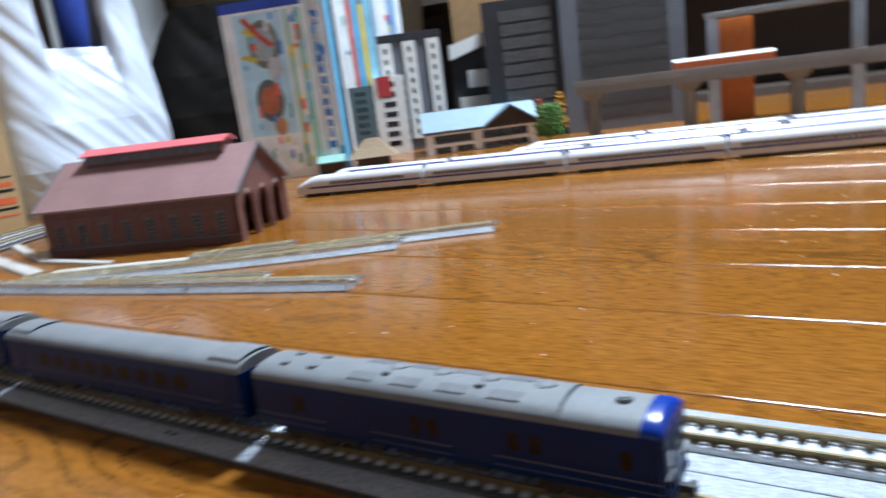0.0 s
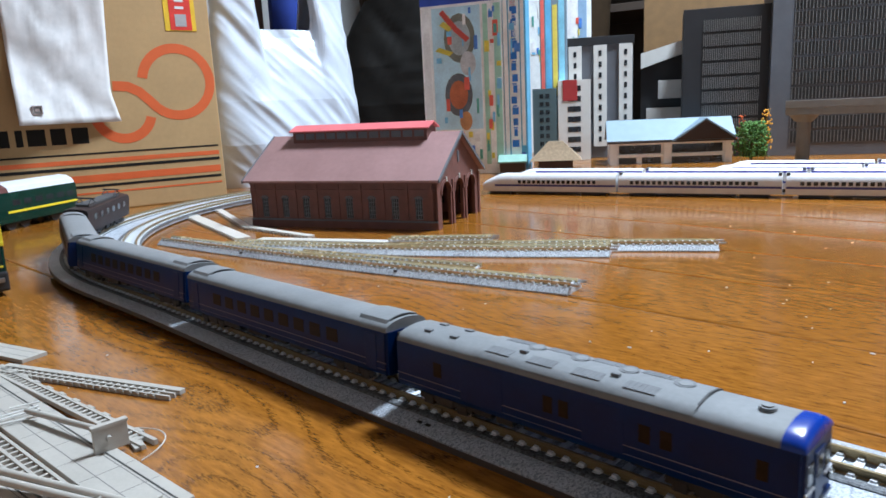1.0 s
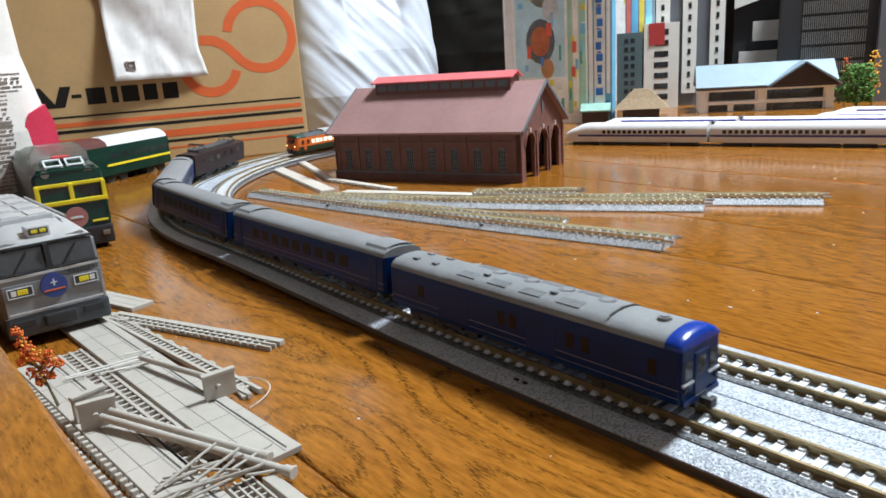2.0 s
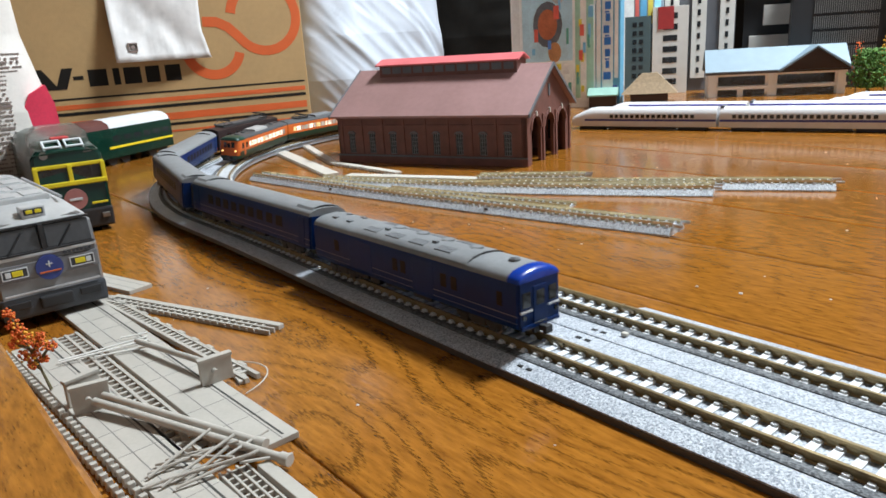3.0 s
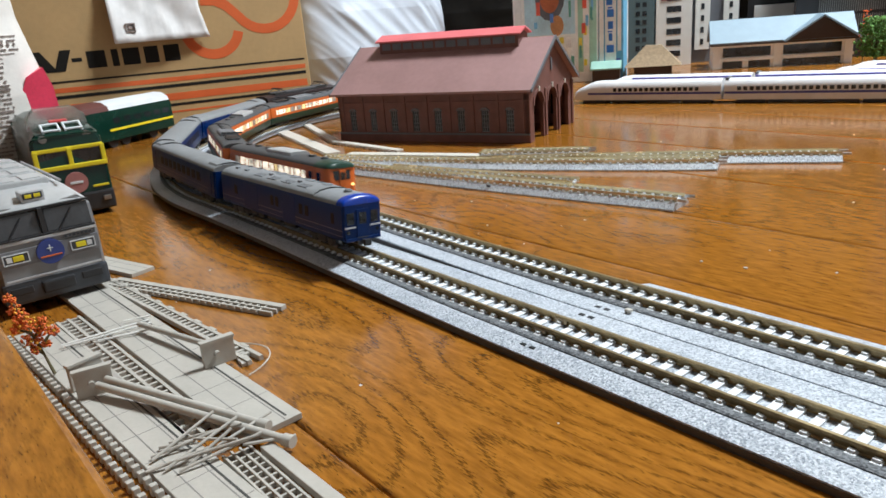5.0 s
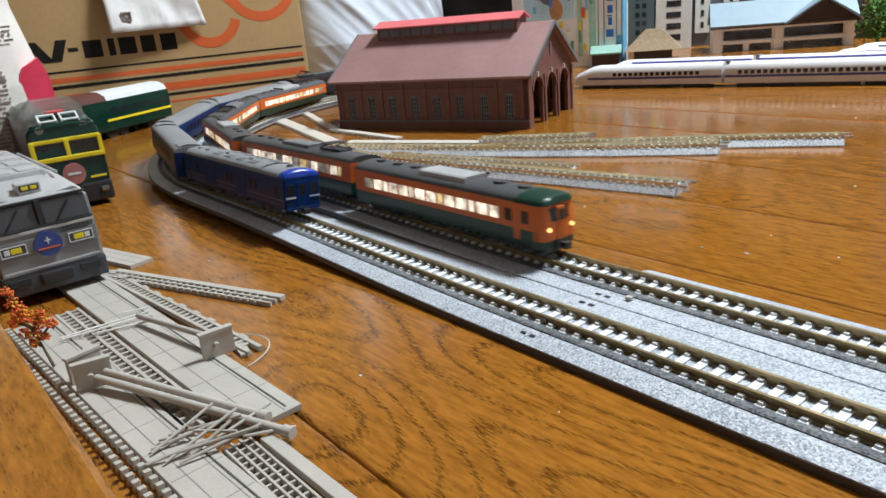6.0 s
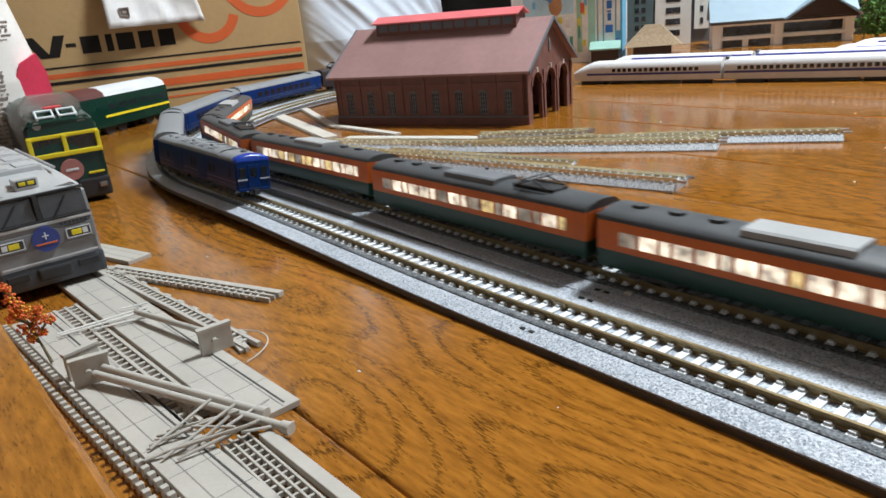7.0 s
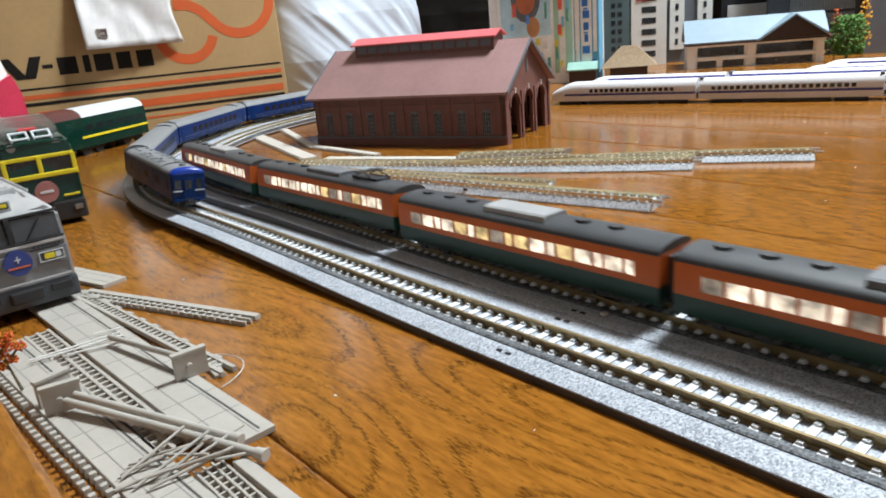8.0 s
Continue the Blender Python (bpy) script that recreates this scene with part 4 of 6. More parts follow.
def lattice_strip(x0, y0, x1, y1, width, bars, pitch, half=0.45, over=0.0, wide_far=0.0, tabs=False, group="kit lattice strips"):
    """Moulded lattice: bars + 1 long bars and many cross bars; wide_far broadens the far long bar, over lets cross bars stick out on the near side."""
    L = math.hypot(x1 - x0, y1 - y0)
    t = thing("lattice_strip", "warm grey plastic lattice strip from a model kit", "model part", x0, y0, 0, math.degrees(math.atan2(y1 - y0, x1 - x0)), group)
    for j in range(bars + 1):
        y = width * (j / bars - 0.5)
        bm = bmesh.new()
        box(bm, 0, L, y - half, y + half + (wide_far if j == bars else 0), 0, 1.8, 0.12)
        part("side_bar", bm, kit_grey, t)
    base = None
    for i in range(int((L - 1) / pitch)):
        x = 1.4 + i * pitch
        if base is None:
            bm = bmesh.new()
            box(bm, -half, half, -width / 2 - over, width / 2, 0.2, 1.5)
            base = part("cross_bar", bm, kit_grey, t)
            base.matrix_basis = pose(x * MM, 0, 0)
        else:
            again(base, x, 0, 0)
    if tabs:
        bm = bmesh.new()
        box(bm, -2.2, 2.2, width / 2, width / 2 + 1.5, 0.1, 1.9, 0.2)
        tab = part("tab", bm, kit_grey, t)
        tab.matrix_basis = pose(5 * MM, 0, 0)
        for i in range(1, int(L / 11)):
            again(tab, 5 + i * 11, 0, 0)
    return t


def comb_strip(x0, x1, y, z, rz=0):
    """A toothed edge strip: a spine with upright teeth."""
    t = thing("toothed_strip", "warm grey plastic strip with upright teeth", "model part", x0, y, z, rz, "kit toothed strips")
    bm = bmesh.new()
    box(bm, 0, x1 - x0, -0.45, 0.35, 0, 1.4, 0.1)
    part("spine", bm, kit_grey, t)
    base = None
    for i in range(int((x1 - x0) / 3.6)):
        if base is None:
            bm = bmesh.new()
            box(bm, -0.75, 0.75, -0.95, 0.75, 0, 2.9, 0.2)
            base = part("tooth", bm, kit_grey, t)
            base.matrix_basis = pose(1.5 * MM, 0, 0)
        else:
            again(base, 1.5 + i * 3.6, 0, 0)
    return t


def deck_plate(x0, x1, y0, y1, z=0.0, tilt=0.0, groove=0.0):
    t = thing("deck_plate", "flat warm grey plastic deck plate with scored lines", "model part", x0, y0, z, tilt, "kit deck plates")
    bm = bmesh.new()
    box(bm, 0, x1 - x0, 0, y1 - y0, 0, 1.8, 0.15)
    p = part("plate", bm, kit_grey, t)
    L, W = x1 - x0, y1 - y0
    if groove:
        # raised dark strip gives the groove's shade by colour
        bm = bmesh.new()
        box(bm, 3, L - 2, W - groove - 0.3, W - groove + 0.3, 1.6, 1.86)
        part("groove", bm, kit_dark, p, "dark strip along the edge coloured as a groove in shade")
    for i in range(1, int(L / 15)):
        bm = bmesh.new()
        box(bm, i * 15 - 0.12, i * 15 + 0.12, 0.4, W - 0.4, 1.7, 1.83)
        part("score_line", bm, material_cache("score", (0.2, 0.19, 0.18)), p)
    for f in (0.3, 0.72):
        bm = bmesh.new()
        box(bm, 0.5, L - 0.5, W * f - 0.15, W * f + 0.15, 1.7, 1.84)
        part("score_line", bm, material_cache("score", (0.2, 0.19, 0.18)), p)
    return t


_mats = {}


def material_cache(name, color, **kw):
    if name not in _mats:
        _mats[name] = material(name, color, **kw)
    return _mats[name]


def build_kit_parts():
    deck_plate(-262, -94, -122, -105.2, tilt=2.8, groove=3.6)
    deck_plate(-222, -45, -144.6, -131, tilt=4.0, groove=2.6)
    deck_plate(-296.8, -256.8, -103.6, -92.1, tilt=16.4)
    lattice_strip(-262, -103.0, -136, -91.0, 4.2, 1, 3.4, half=0.7, tabs=True)
    lattice_strip(-224, -126.2, -106, -119.8, 7.6, 2, 3.9, half=0.55)
    lattice_strip(-257, -101.6, -167.5, -67.4, 5.4, 2, 3.8, over=1.0, wide_far=1.9)
    lattice_strip(-92, -117.2, -40, -116.2, 6.6, 3, 2.9, half=0.32)
    comb_strip(-222, -45, -146.4, 0.0, 4.0)
    comb_strip(-238, -45, -150.9, 0.0, 4.0)
    t = thing("edge_strip", "plain warm grey plastic strip beside the lattice", "model part", -88, -110.9, 0, 2)
    bm = bmesh.new()
    box(bm, 0, 48, -1.6, 1.8, 0, 2.2, 0.2)
    part("strip", bm, kit_grey, t)
    t = thing("edge_strip", "short warm grey plastic clip lying beside the deck plate", "model part", -146, -92.4, 0, -8)
    bm = bmesh.new()
    box(bm, 0, 10, -1.7, 1.7, 0, 1.2, 0.2)
    b = part("strip", bm, kit_grey, t)
    # dark patch coloured as the shaded inside of a slot
    bm = bmesh.new()
    box(bm, 2.5, 7, -0.7, 0.7, 1.1, 1.24)
    part("slot", bm, kit_dark, b)
    # end plates with stubs
    for x, y, rz in ((-140.8, -100.4, 88), (-150.4, -134.4, 80), (-158.6, -134.6, 104)):
        t = thing("railing_end", "small warm grey plastic end plate with a stub", "model part", x, y, 1.8, rz, "kit end plates")
        bm = bmesh.new()
        box(bm, -5.1, 5.1, -0.8, 0.8, 0, 8.4, 0.2)
        p = part("plate", bm, kit_grey, t)
        bm = bmesh.new()
        box(bm, -5.4, 5.4, -1.15, 1.15, 7.7, 8.8, 0.2)
        part("cap", bm, kit_grey, p)
        bm = bmesh.new()
        cyl(bm, (-0.8, -0.6, 4.2), (-0.8, -2.4, 4.2), 0.9, n=12)
        part("stub", bm, kit_grey, p)
    # moulding sprues
    for a, b, r in (((-148, -131.5, 6.4), (-93.5, -107.6, 3.4), 1.1), ((-149, -134, 5.0), (-83, -106.4, 2.9), 1.2), ((-188.6, -110, 4.4), (-142, -99.6, 6.4), 1.05)):
        t = thing("sprue_bar", "grey moulded plastic sprue bar", "model part", group="sprue bars")
        bm = bmesh.new()
        cyl(bm, a, b, r, n=12)
        d = (Vector(b) - Vector(a)).normalized()
        bar = part("bar", bm, kit_grey, t, smooth=True)
        bm = bmesh.new()
        cyl(bm, Vector(b) - d * 2.2, Vector(b) + d * 0.6, r * 1.35, n=12)
        part("collar", bm, kit_grey, bar, smooth=True)
    # loose pile of thin rods, leaning on one another
    pile = (((-98.2, -136.4, 2.6), (-87.6, -112.6, 5.6)), ((-101.4, -134.3, 2.6), (-104.9, -116.6, 6.8)), ((-95, -133.3, 2.6), (-98, -113.2, 6.6)), ((-93, -127.9, 2.6), (-93.8, -116.5, 6.6)),
            ((-94.1, -123.5, 2.8), (-97.1, -104.6, 4.6)), ((-105.7, -131.1, 2.6), (-100.2, -124, 3.6)), ((-103, -134, 2.6), (-99, -118, 4.6)), ((-106, -128.5, 2.6), (-96, -113, 5.4)),
            ((-97.5, -137, 2.6), (-94, -122, 4.0)), ((-92, -131, 2.6), (-89, -111, 5.0)), ((-100, -124, 4.4), (-90, -117, 5.4)), ((-89.5, -116, 3.6), (-85, -104, 2.6)))
    for a, b in pile:
        t = thing("thin_rod", "thin pale grey plastic rod in a loose pile", "model part", group="thin rods")
        bm = bmesh.new()
        cyl(bm, a, b, 0.42, n=8)
        part("rod", bm, kit_grey, t, smooth=True)
    for a, b in (((-193.1, -133.9, 3.0), (-186.4, -106.5, 4.4)), ((-195, -134.3, 3.0), (-190.4, -105.8, 4.2)), ((-200.4, -112.2, 2.8), (-197, -103.5, 3.2)), ((-190, -124, 2.6), (-184, -108, 3.0))):
        t = thing("thin_rod", "thin white plastic rod lying on the deck plates", "model part", group="thin rods")
        bm = bmesh.new()
        cyl(bm, a, b, 0.36, n=8)
        part("rod", bm, town_white_rod, t, smooth=True)
    # wooden block beside the parts
    t = thing("wooden_block", "orange-brown wooden board end close beside the grey parts", "board", -300, -153.4, 0)
    bm = bmesh.new()
    box(bm, -40, 310, -80, 0, 0, 28, 1.5, Matrix.Rotation(radians(0.6), 4, "Z"))
    part("board", bm, oak, t)


# ---- large toy locomotives and the green coach ----
silver_body = material("silver_grey_paint", (0.22, 0.215, 0.215), 0.32, 0.35, vary=0.08, grain=60)
silver_roof = material("brushed_silver_roof", (0.50, 0.505, 0.51), 0.34, 0.3, vary=0.12, grain=40)
white_roof = material("white_roof_paint", (0.62, 0.64, 0.66), 0.45, vary=0.08)
slate_panel = material("slate_bumper", (0.045, 0.05, 0.06), 0.4)
yellow_paint = material("yellow_paint", (0.72, 0.58, 0.02), 0.4, vary=0.08)
emblem_blue = material("emblem_blue", (0.03, 0.05, 0.22), 0.4)
coach_maroon = material("maroon_paint", (0.10, 0.03, 0.025), 0.45)
clear_plastic = material("milky_plastic", (0.85, 0.84, 0.82), 0.2, vary=0.05)
clear_plastic.node_tree.nodes["Principled BSDF"].inputs["Transmission Weight"].default_value = 0.85
glass_grey = material("grey_windscreen", (0.045, 0.045, 0.048), 0.2, vary=0.3)


def toy_loco(name, label, x, y, rz, W, H, L, lower, roof):
    """A large toy locomotive; local x points out of its face."""
    t = thing(name, label, "toy train", x, y, 2.2 if name == "silver_locomotive" else 0, rz, "large toy trains")
    w = W / 2
    bm = bmesh.new()
    rings = []
    for xx, k in ((-L, 1), (-6, 1), (-2, 0.97), (0, 0.9)):
        rings.append([(xx, -w * k, H * 0.16), (xx, -w * k, H * 0.55), (xx - (2.5 if xx > -5 else 0), -w * k * 0.98, H * 0.82), (xx - (5 if xx > -5 else 0), -w * k * 0.8, H * 0.9),
                      (xx - (5 if xx > -5 else 0), w * k * 0.8, H * 0.9), (xx - (2.5 if xx > -5 else 0), w * k * 0.98, H * 0.82), (xx, w * k, H * 0.55), (xx, w * k, H * 0.16)])
    loft(bm, rings)
    body = part("body", bm, lower, t, smooth=True)
    bm = bmesh.new()
    rings = []
    for xx, k, hh in ((-L, 1, 1.0), (-30, 1, 1.0), (-12, 0.97, 0.55), (-5, 0.92, 0.3), (-3, 0.8, 0.15)):
        rings.append([(xx, y * w * k, H * (0.86 + z * hh)) for y, z in ((-0.99, 0), (-0.8, 0.09), (-0.4, 0.14), (0.4, 0.14), (0.8, 0.09), (0.99, 0))])
    loft(bm, rings)
    rf = part("roof", bm, roof, t, smooth=True)
    bm = bmesh.new()
    box(bm, -L, 0.8, -w * 0.98, w * 0.98, H * 0.05, H * 0.26, 1.5)
    part("bumper_skirt", bm, slate_panel if name == "silver_locomotive" else running_gear, t)
    bm = bmesh.new()
    for k in (-1, 1):
        for xx in (-14, -L + 22, -L + 40):
            cyl(bm, (xx, k * w * 0.62, H * 0.10), (xx, k * w * 0.8, H * 0.10), H * 0.10, n=18)
    part("wheels", bm, wheel_steel, t)
    return t, body, rf


def build_toys():
    W, H = 40, 44
    t, body, rf = toy_loco("silver_locomotive", "silver-grey toy locomotive with white roof and round blue emblem", -247.9, -122.5, 1, W, H, 130,
                           silver_body, silver_roof)
    for k in (-1, 1):
        bm = bmesh.new()
        box(bm, -0.6, 0.6, -8.4, 8.4, 0, 9.6, 0.5, Matrix.Translation((-0.9, k * 9.4, 28.2)) @ Matrix.Rotation(radians(-12), 4, "Y"))
        wn = part("windscreen", bm, glass_grey, t)
        bm = bmesh.new()
        cyl(bm, (0.3, k * 9 - 4, 28.4), (-1.0, k * 9 + 2, 36), 0.45, n=6)
        cyl(bm, (0.4, k * 9 - 6, 28.2), (0.4, k * 9 + 1, 28.2), 0.35, n=6)
        part("wiper", bm, running_gear, wn)
        bm = bmesh.new()
        box(bm, -1, 0.7, k * 12.2 - 4.4, k * 12.2 + 4.4, 19.2, 22.8, 0.3)
        hl = part("lamp_frame", bm, slate_panel, t)
        bm = bmesh.new()
        box(bm, 0.5, 0.95, k * 11.4 - 1.9, k * 11.4 + 1.9, 19.9, 22.1, 0.2)
        part("yellow_lamp", bm, yellow_paint, hl)
        bm = bmesh.new()
        box(bm, 0.4, 0.85, k * 14.6 - 1.0, k * 14.6 + 1.0, 19.9, 22.1, 0.2)
        part("clear_lamp", bm, white_roof, hl)
    for z0, x in ((27.6, 0.1), (38.0, -1.9)):
        bm = bmesh.new()
        box(bm, x - 1.5, x + 0.3, -18.4, 18.4, z0, z0 + 0.8, 0.2)
        part("window_seal", bm, running_gear, t, "black rubber window seal")
    bm = bmesh.new()
    box(bm, -2.2, 0.0, -0.9, 0.9, 27.8, 38.4, 0.2)
    part("window_post", bm, running_gear, t)
    bm = bmesh.new()
    box(bm, -1.5, 0.4, -18.6, 18.6, 26.2, 27.6, 0.4)
    part("silver_moulding", bm, silver_roof, t)
    bm = bmesh.new()
    box(bm, -1, 0.35, -18.4, 18.4, 17.6, 24.2, 0.3)
    part("grey_lamp_band", bm, material_cache("mid_grey_band", (0.17, 0.17, 0.18), rough=0.4), t)
    bm = bmesh.new()
    cyl(bm, (0.2, 0, 21), (1.2, 0, 21), 5.0, n=28)
    em = part("emblem", bm, emblem_blue, t, "round blue emblem")
    bm = bmesh.new()
    for k in range(7):
        box(bm, 0.2, 0.7, 6.2 + k * 1.5, 7.3 + k * 1.5, 25.0, 26.0)
    part("name_bars", bm, slate_panel, t, "small dark bars of a printed name")
    for k in (-1, 1):
        bm = bmesh.new()
        for z in (19.0, 22.7):
            box(bm, 0.5, 0.9, k * 12.2 - 4.6, k * 12.2 + 4.6, z, z + 0.35)
        for y in (-4.6, 4.25):
            box(bm, 0.5, 0.88, k * 12.2 + y, k * 12.2 + y + 0.35, 19.1, 22.9)
        part("lamp_rim", bm, white_roof, t, "thin pale rim round the lamps")
        bm = bmesh.new()
        box(bm, 0.6, 1.5, k * 13 - 4, k * 13 + 4, 6.5, 9.5, 0.4)
        part("step_plate", bm, running_gear, t)
    bm = bmesh.new()
    box(bm, 1.1, 1.4, -0.25, 0.25, 21.0, 23.8, 0.1)
    box(bm, 1.1, 1.38, -1.2, 1.2, 22.2, 22.6, 0.1)
    part("emblem_star", bm, white_roof, em)
    bm = bmesh.new()
    box(bm, 1.1, 1.45, -3.9, 3.9, 19.0, 19.6, 0.1)
    part("emblem_bar", bm, orange_paint, em)
    bm = bmesh.new()
    box(bm, -15, -7, -4.4, 4.4, 40, 44.6, 0.7)
    hb = part("marker_lamp_box", bm, silver_roof, t)
    bm = bmesh.new()
    box(bm, -7.2, -6.6, -3.5, 3.5, 41.4, 44.0, 0.4)
    pb = part("marker_panel", bm, slate_panel, hb)
    for k in (-1, 1):
        bm = bmesh.new()
        box(bm, -6.8, -6.3, k * 1.6 - 1.2, k * 1.6 + 1.2, 42.0, 43.4, 0.2)
        part("marker_lamp", bm, yellow_paint, pb)
    for i in range(4):
        bm = bmesh.new()
        box(bm, -44 - i * 22, -28 - i * 22, -11, 11, 43, 46, 0.8)
        rb = part("roof_box", bm, silver_roof, rf)
        for k in (-1, 1):
            bm = bmesh.new()
            box(bm, -43 - i * 22, -29 - i * 22, k * 5 - 3.6, k * 5 + 3.6, 45.9, 46.5, 0.3)
            part("roof_hatch", bm, silver_roof, rb)
    for k in (-1, 1):
        bm = bmesh.new()
        cyl(bm, (-22, k * 14, 44.5), (-100, k * 14, 44.5), 0.6, n=8)
        part("roof_pipe", bm, silver_line, rf)
    bm = bmesh.new()
    box(bm, 0.6, 3.0, -6, 6, 5, 10, 0.8)
    part("coupler_box", bm, running_gear, t)
    bm = bmesh.new()
    box(bm, 0.7, 1.2, -17.5, 17.5, 12.2, 12.9, 0.1)
    part("step_line", bm, silver_line, t)
    # green and yellow locomotive
    t, body, rf = toy_loco("green_locomotive", "dark green toy locomotive with yellow window band and pale cover", -407, -76, -5, 40, 58, 140,
                           toy_green, toy_green)
    bm = bmesh.new()
    box(bm, -3.0, 0.6, -19.6, 19.6, 30.4, 33.2, 0.5)
    box(bm, -4.2, -0.8, -19.3, 19.3, 41.4, 43.8, 0.5)
    for y in (-18.4, 0, 18.4):
        box(bm, -4.0, 0.1, y - 1.3, y + 1.3, 32, 43, 0.4)
    part("yellow_window_band", bm, yellow_paint, t, "bright yellow window frame")
    for k in (-1, 1):
        bm = bmesh.new()
        box(bm, -4, -1.2, k * 9.2 - 7.8, k * 9.2 + 7.8, 33.2, 43.8, 0.3)
        part("windscreen", bm, glass_dark, t)
        bm = bmesh.new()
        box(bm, -0.5, 0.8, k * 13 - 4.5, k * 13 + 4.5, 17.5, 18.7, 0.2)
        part("yellow_line", bm, yellow_paint, t)
        bm = bmesh.new()
        cyl(bm, (-8, k * 12, 49.5), (-3.4, k * 12, 49.5), 2.3, n=14)
        part("roof_lamp", bm, wheel_steel, t)
        bm = bmesh.new()
        cyl(bm, (-6.5, k * 1.2, 53.6), (-6.5, k * 11, 53.6), 0.8, n=10)
        cyl(bm, (-15, k * 1.2, 56.6), (-15, k * 11, 56.6), 0.8, n=10)
        for y in (1.6, 10.6):
            cyl(bm, (-6.5, k * y, 53.6), (-15, k * y, 56.6), 0.7, n=8)
            cyl(bm, (-6.5, k * y, 50), (-6.5, k * y, 53.6), 0.7, n=8)
        part("roof_rail", bm, white_roof, t, "white moulded roof rail", smooth=True)
        bm = bmesh.new()
        box(bm, 0.2, 1.8, k * 15 - 2.2, k * 15 + 2.2, 8.5, 11.5, 0.5)
        part("buffer", bm, wheel_steel, t)
    bm = bmesh.new()
    cyl(bm, (0.2, 0, 22), (1.4, 0, 22), 6.4, n=28)
    em = part("emblem", bm, material_cache("pinkish_disc", (0.38, 0.16, 0.15), rough=0.45), t, "round pinkish head mark")
    bm = bmesh.new()
    box(bm, 1.3, 1.7, -3.6, 3.6, 21.2, 22.8, 0.3)
    part("emblem_bar", bm, white_roof, em)
    bm = bmesh.new()
    prism(bm, [(-17, 52), (-16, 60), (-11, 65), (11, 65), (16, 60), (17, 52)], -44, -24)
    cv = part("roof_hatch", bm, clear_plastic, t, "pale milky plastic cover on the roof", smooth=True)
    bm = bmesh.new()
    box(bm, -23, -17, -5, 5, 57, 58.6, 0.5)
    part("red_tag", bm, material_cache("tag_red", (0.6, 0.06, 0.06), rough=0.5), rf)
    # green coach behind
    t = thing("green_coach", "dark green toy coach with white roof and yellow stripe", "toy train", -767, 86, 0, 122, "large toy trains")
    bm = bmesh.new()
    prism(bm, [(-19, 8), (-19.5, 34), (-18.5, 38), (18.5, 38), (19.5, 34), (19, 8)], -150, 12)
    part("body", bm, toy_green, t, smooth=True)
    bm = bmesh.new()
    prism(bm, [(-18.8, 37.5), (-17, 42), (-10, 46), (0, 47), (10, 46), (17, 42), (18.8, 37.5)], -80, 11)
    part("white_roof", bm, white_roof, t, smooth=True)
    bm = bmesh.new()
    prism(bm, [(-18.8, 37.5), (-17, 42), (-10, 46), (0, 47), (10, 46), (17, 42), (18.8, 37.5)], -150, -80.2)
    part("maroon_roof", bm, coach_maroon, t, smooth=True)
    for k in (-1, 1):
        bm = bmesh.new()
        box(bm, -85, 11.5, k * 19.2, k * 19.9, 17, 19.4, 0.2)
        part("yellow_stripe", bm, yellow_paint, t)
    side_boxes("window", t, glass_dark, [(-78 + i * 15, -68 + i * 15) for i in range(6)], 24, 34, half=19.3)
    for x in (-10, -70):
        bm = bmesh.new()
        for k in (-1, 1):
            cyl(bm, (x - 9, k * 12, 6.5), (x - 9, k * 15, 6.5), 6.5, n=18)
            cyl(bm, (x + 9, k * 12, 6.5), (x + 9, k * 15, 6.5), 6.5, n=18)
        box(bm, x - 16, x + 16, -15, 15, 5, 10, 1)
        part("bogie", bm, running_gear, t)


# ---- cardboard box, bags, packets ----
card = material("brown_cardboard", (0.42, 0.27, 0.12), 0.75, vary=0.1, grain=20, bump=0.25, bump_grain=500)
ink_black = material("black_print", (0.012, 0.010, 0.008), 0.7, spec=0.2)
ink_orange = material("orange_print", (0.60, 0.105, 0.02), 0.6, vary=0.08)
paper = material("white_paper", (0.68, 0.665, 0.66), 0.6, vary=0.16, grain=14, bump=0.6, bump_grain=45)
film_white = material("white_carrier_bag", (0.50, 0.54, 0.61), 0.3, vary=0.06, grain=30, bump=0.15, bump_grain=60)
film_black = material("black_bag", (0.006, 0.005, 0.004), 0.7, spec=0.15, vary=0.4)
pink_print = material("pink_print", (0.90, 0.055, 0.12), 0.4)


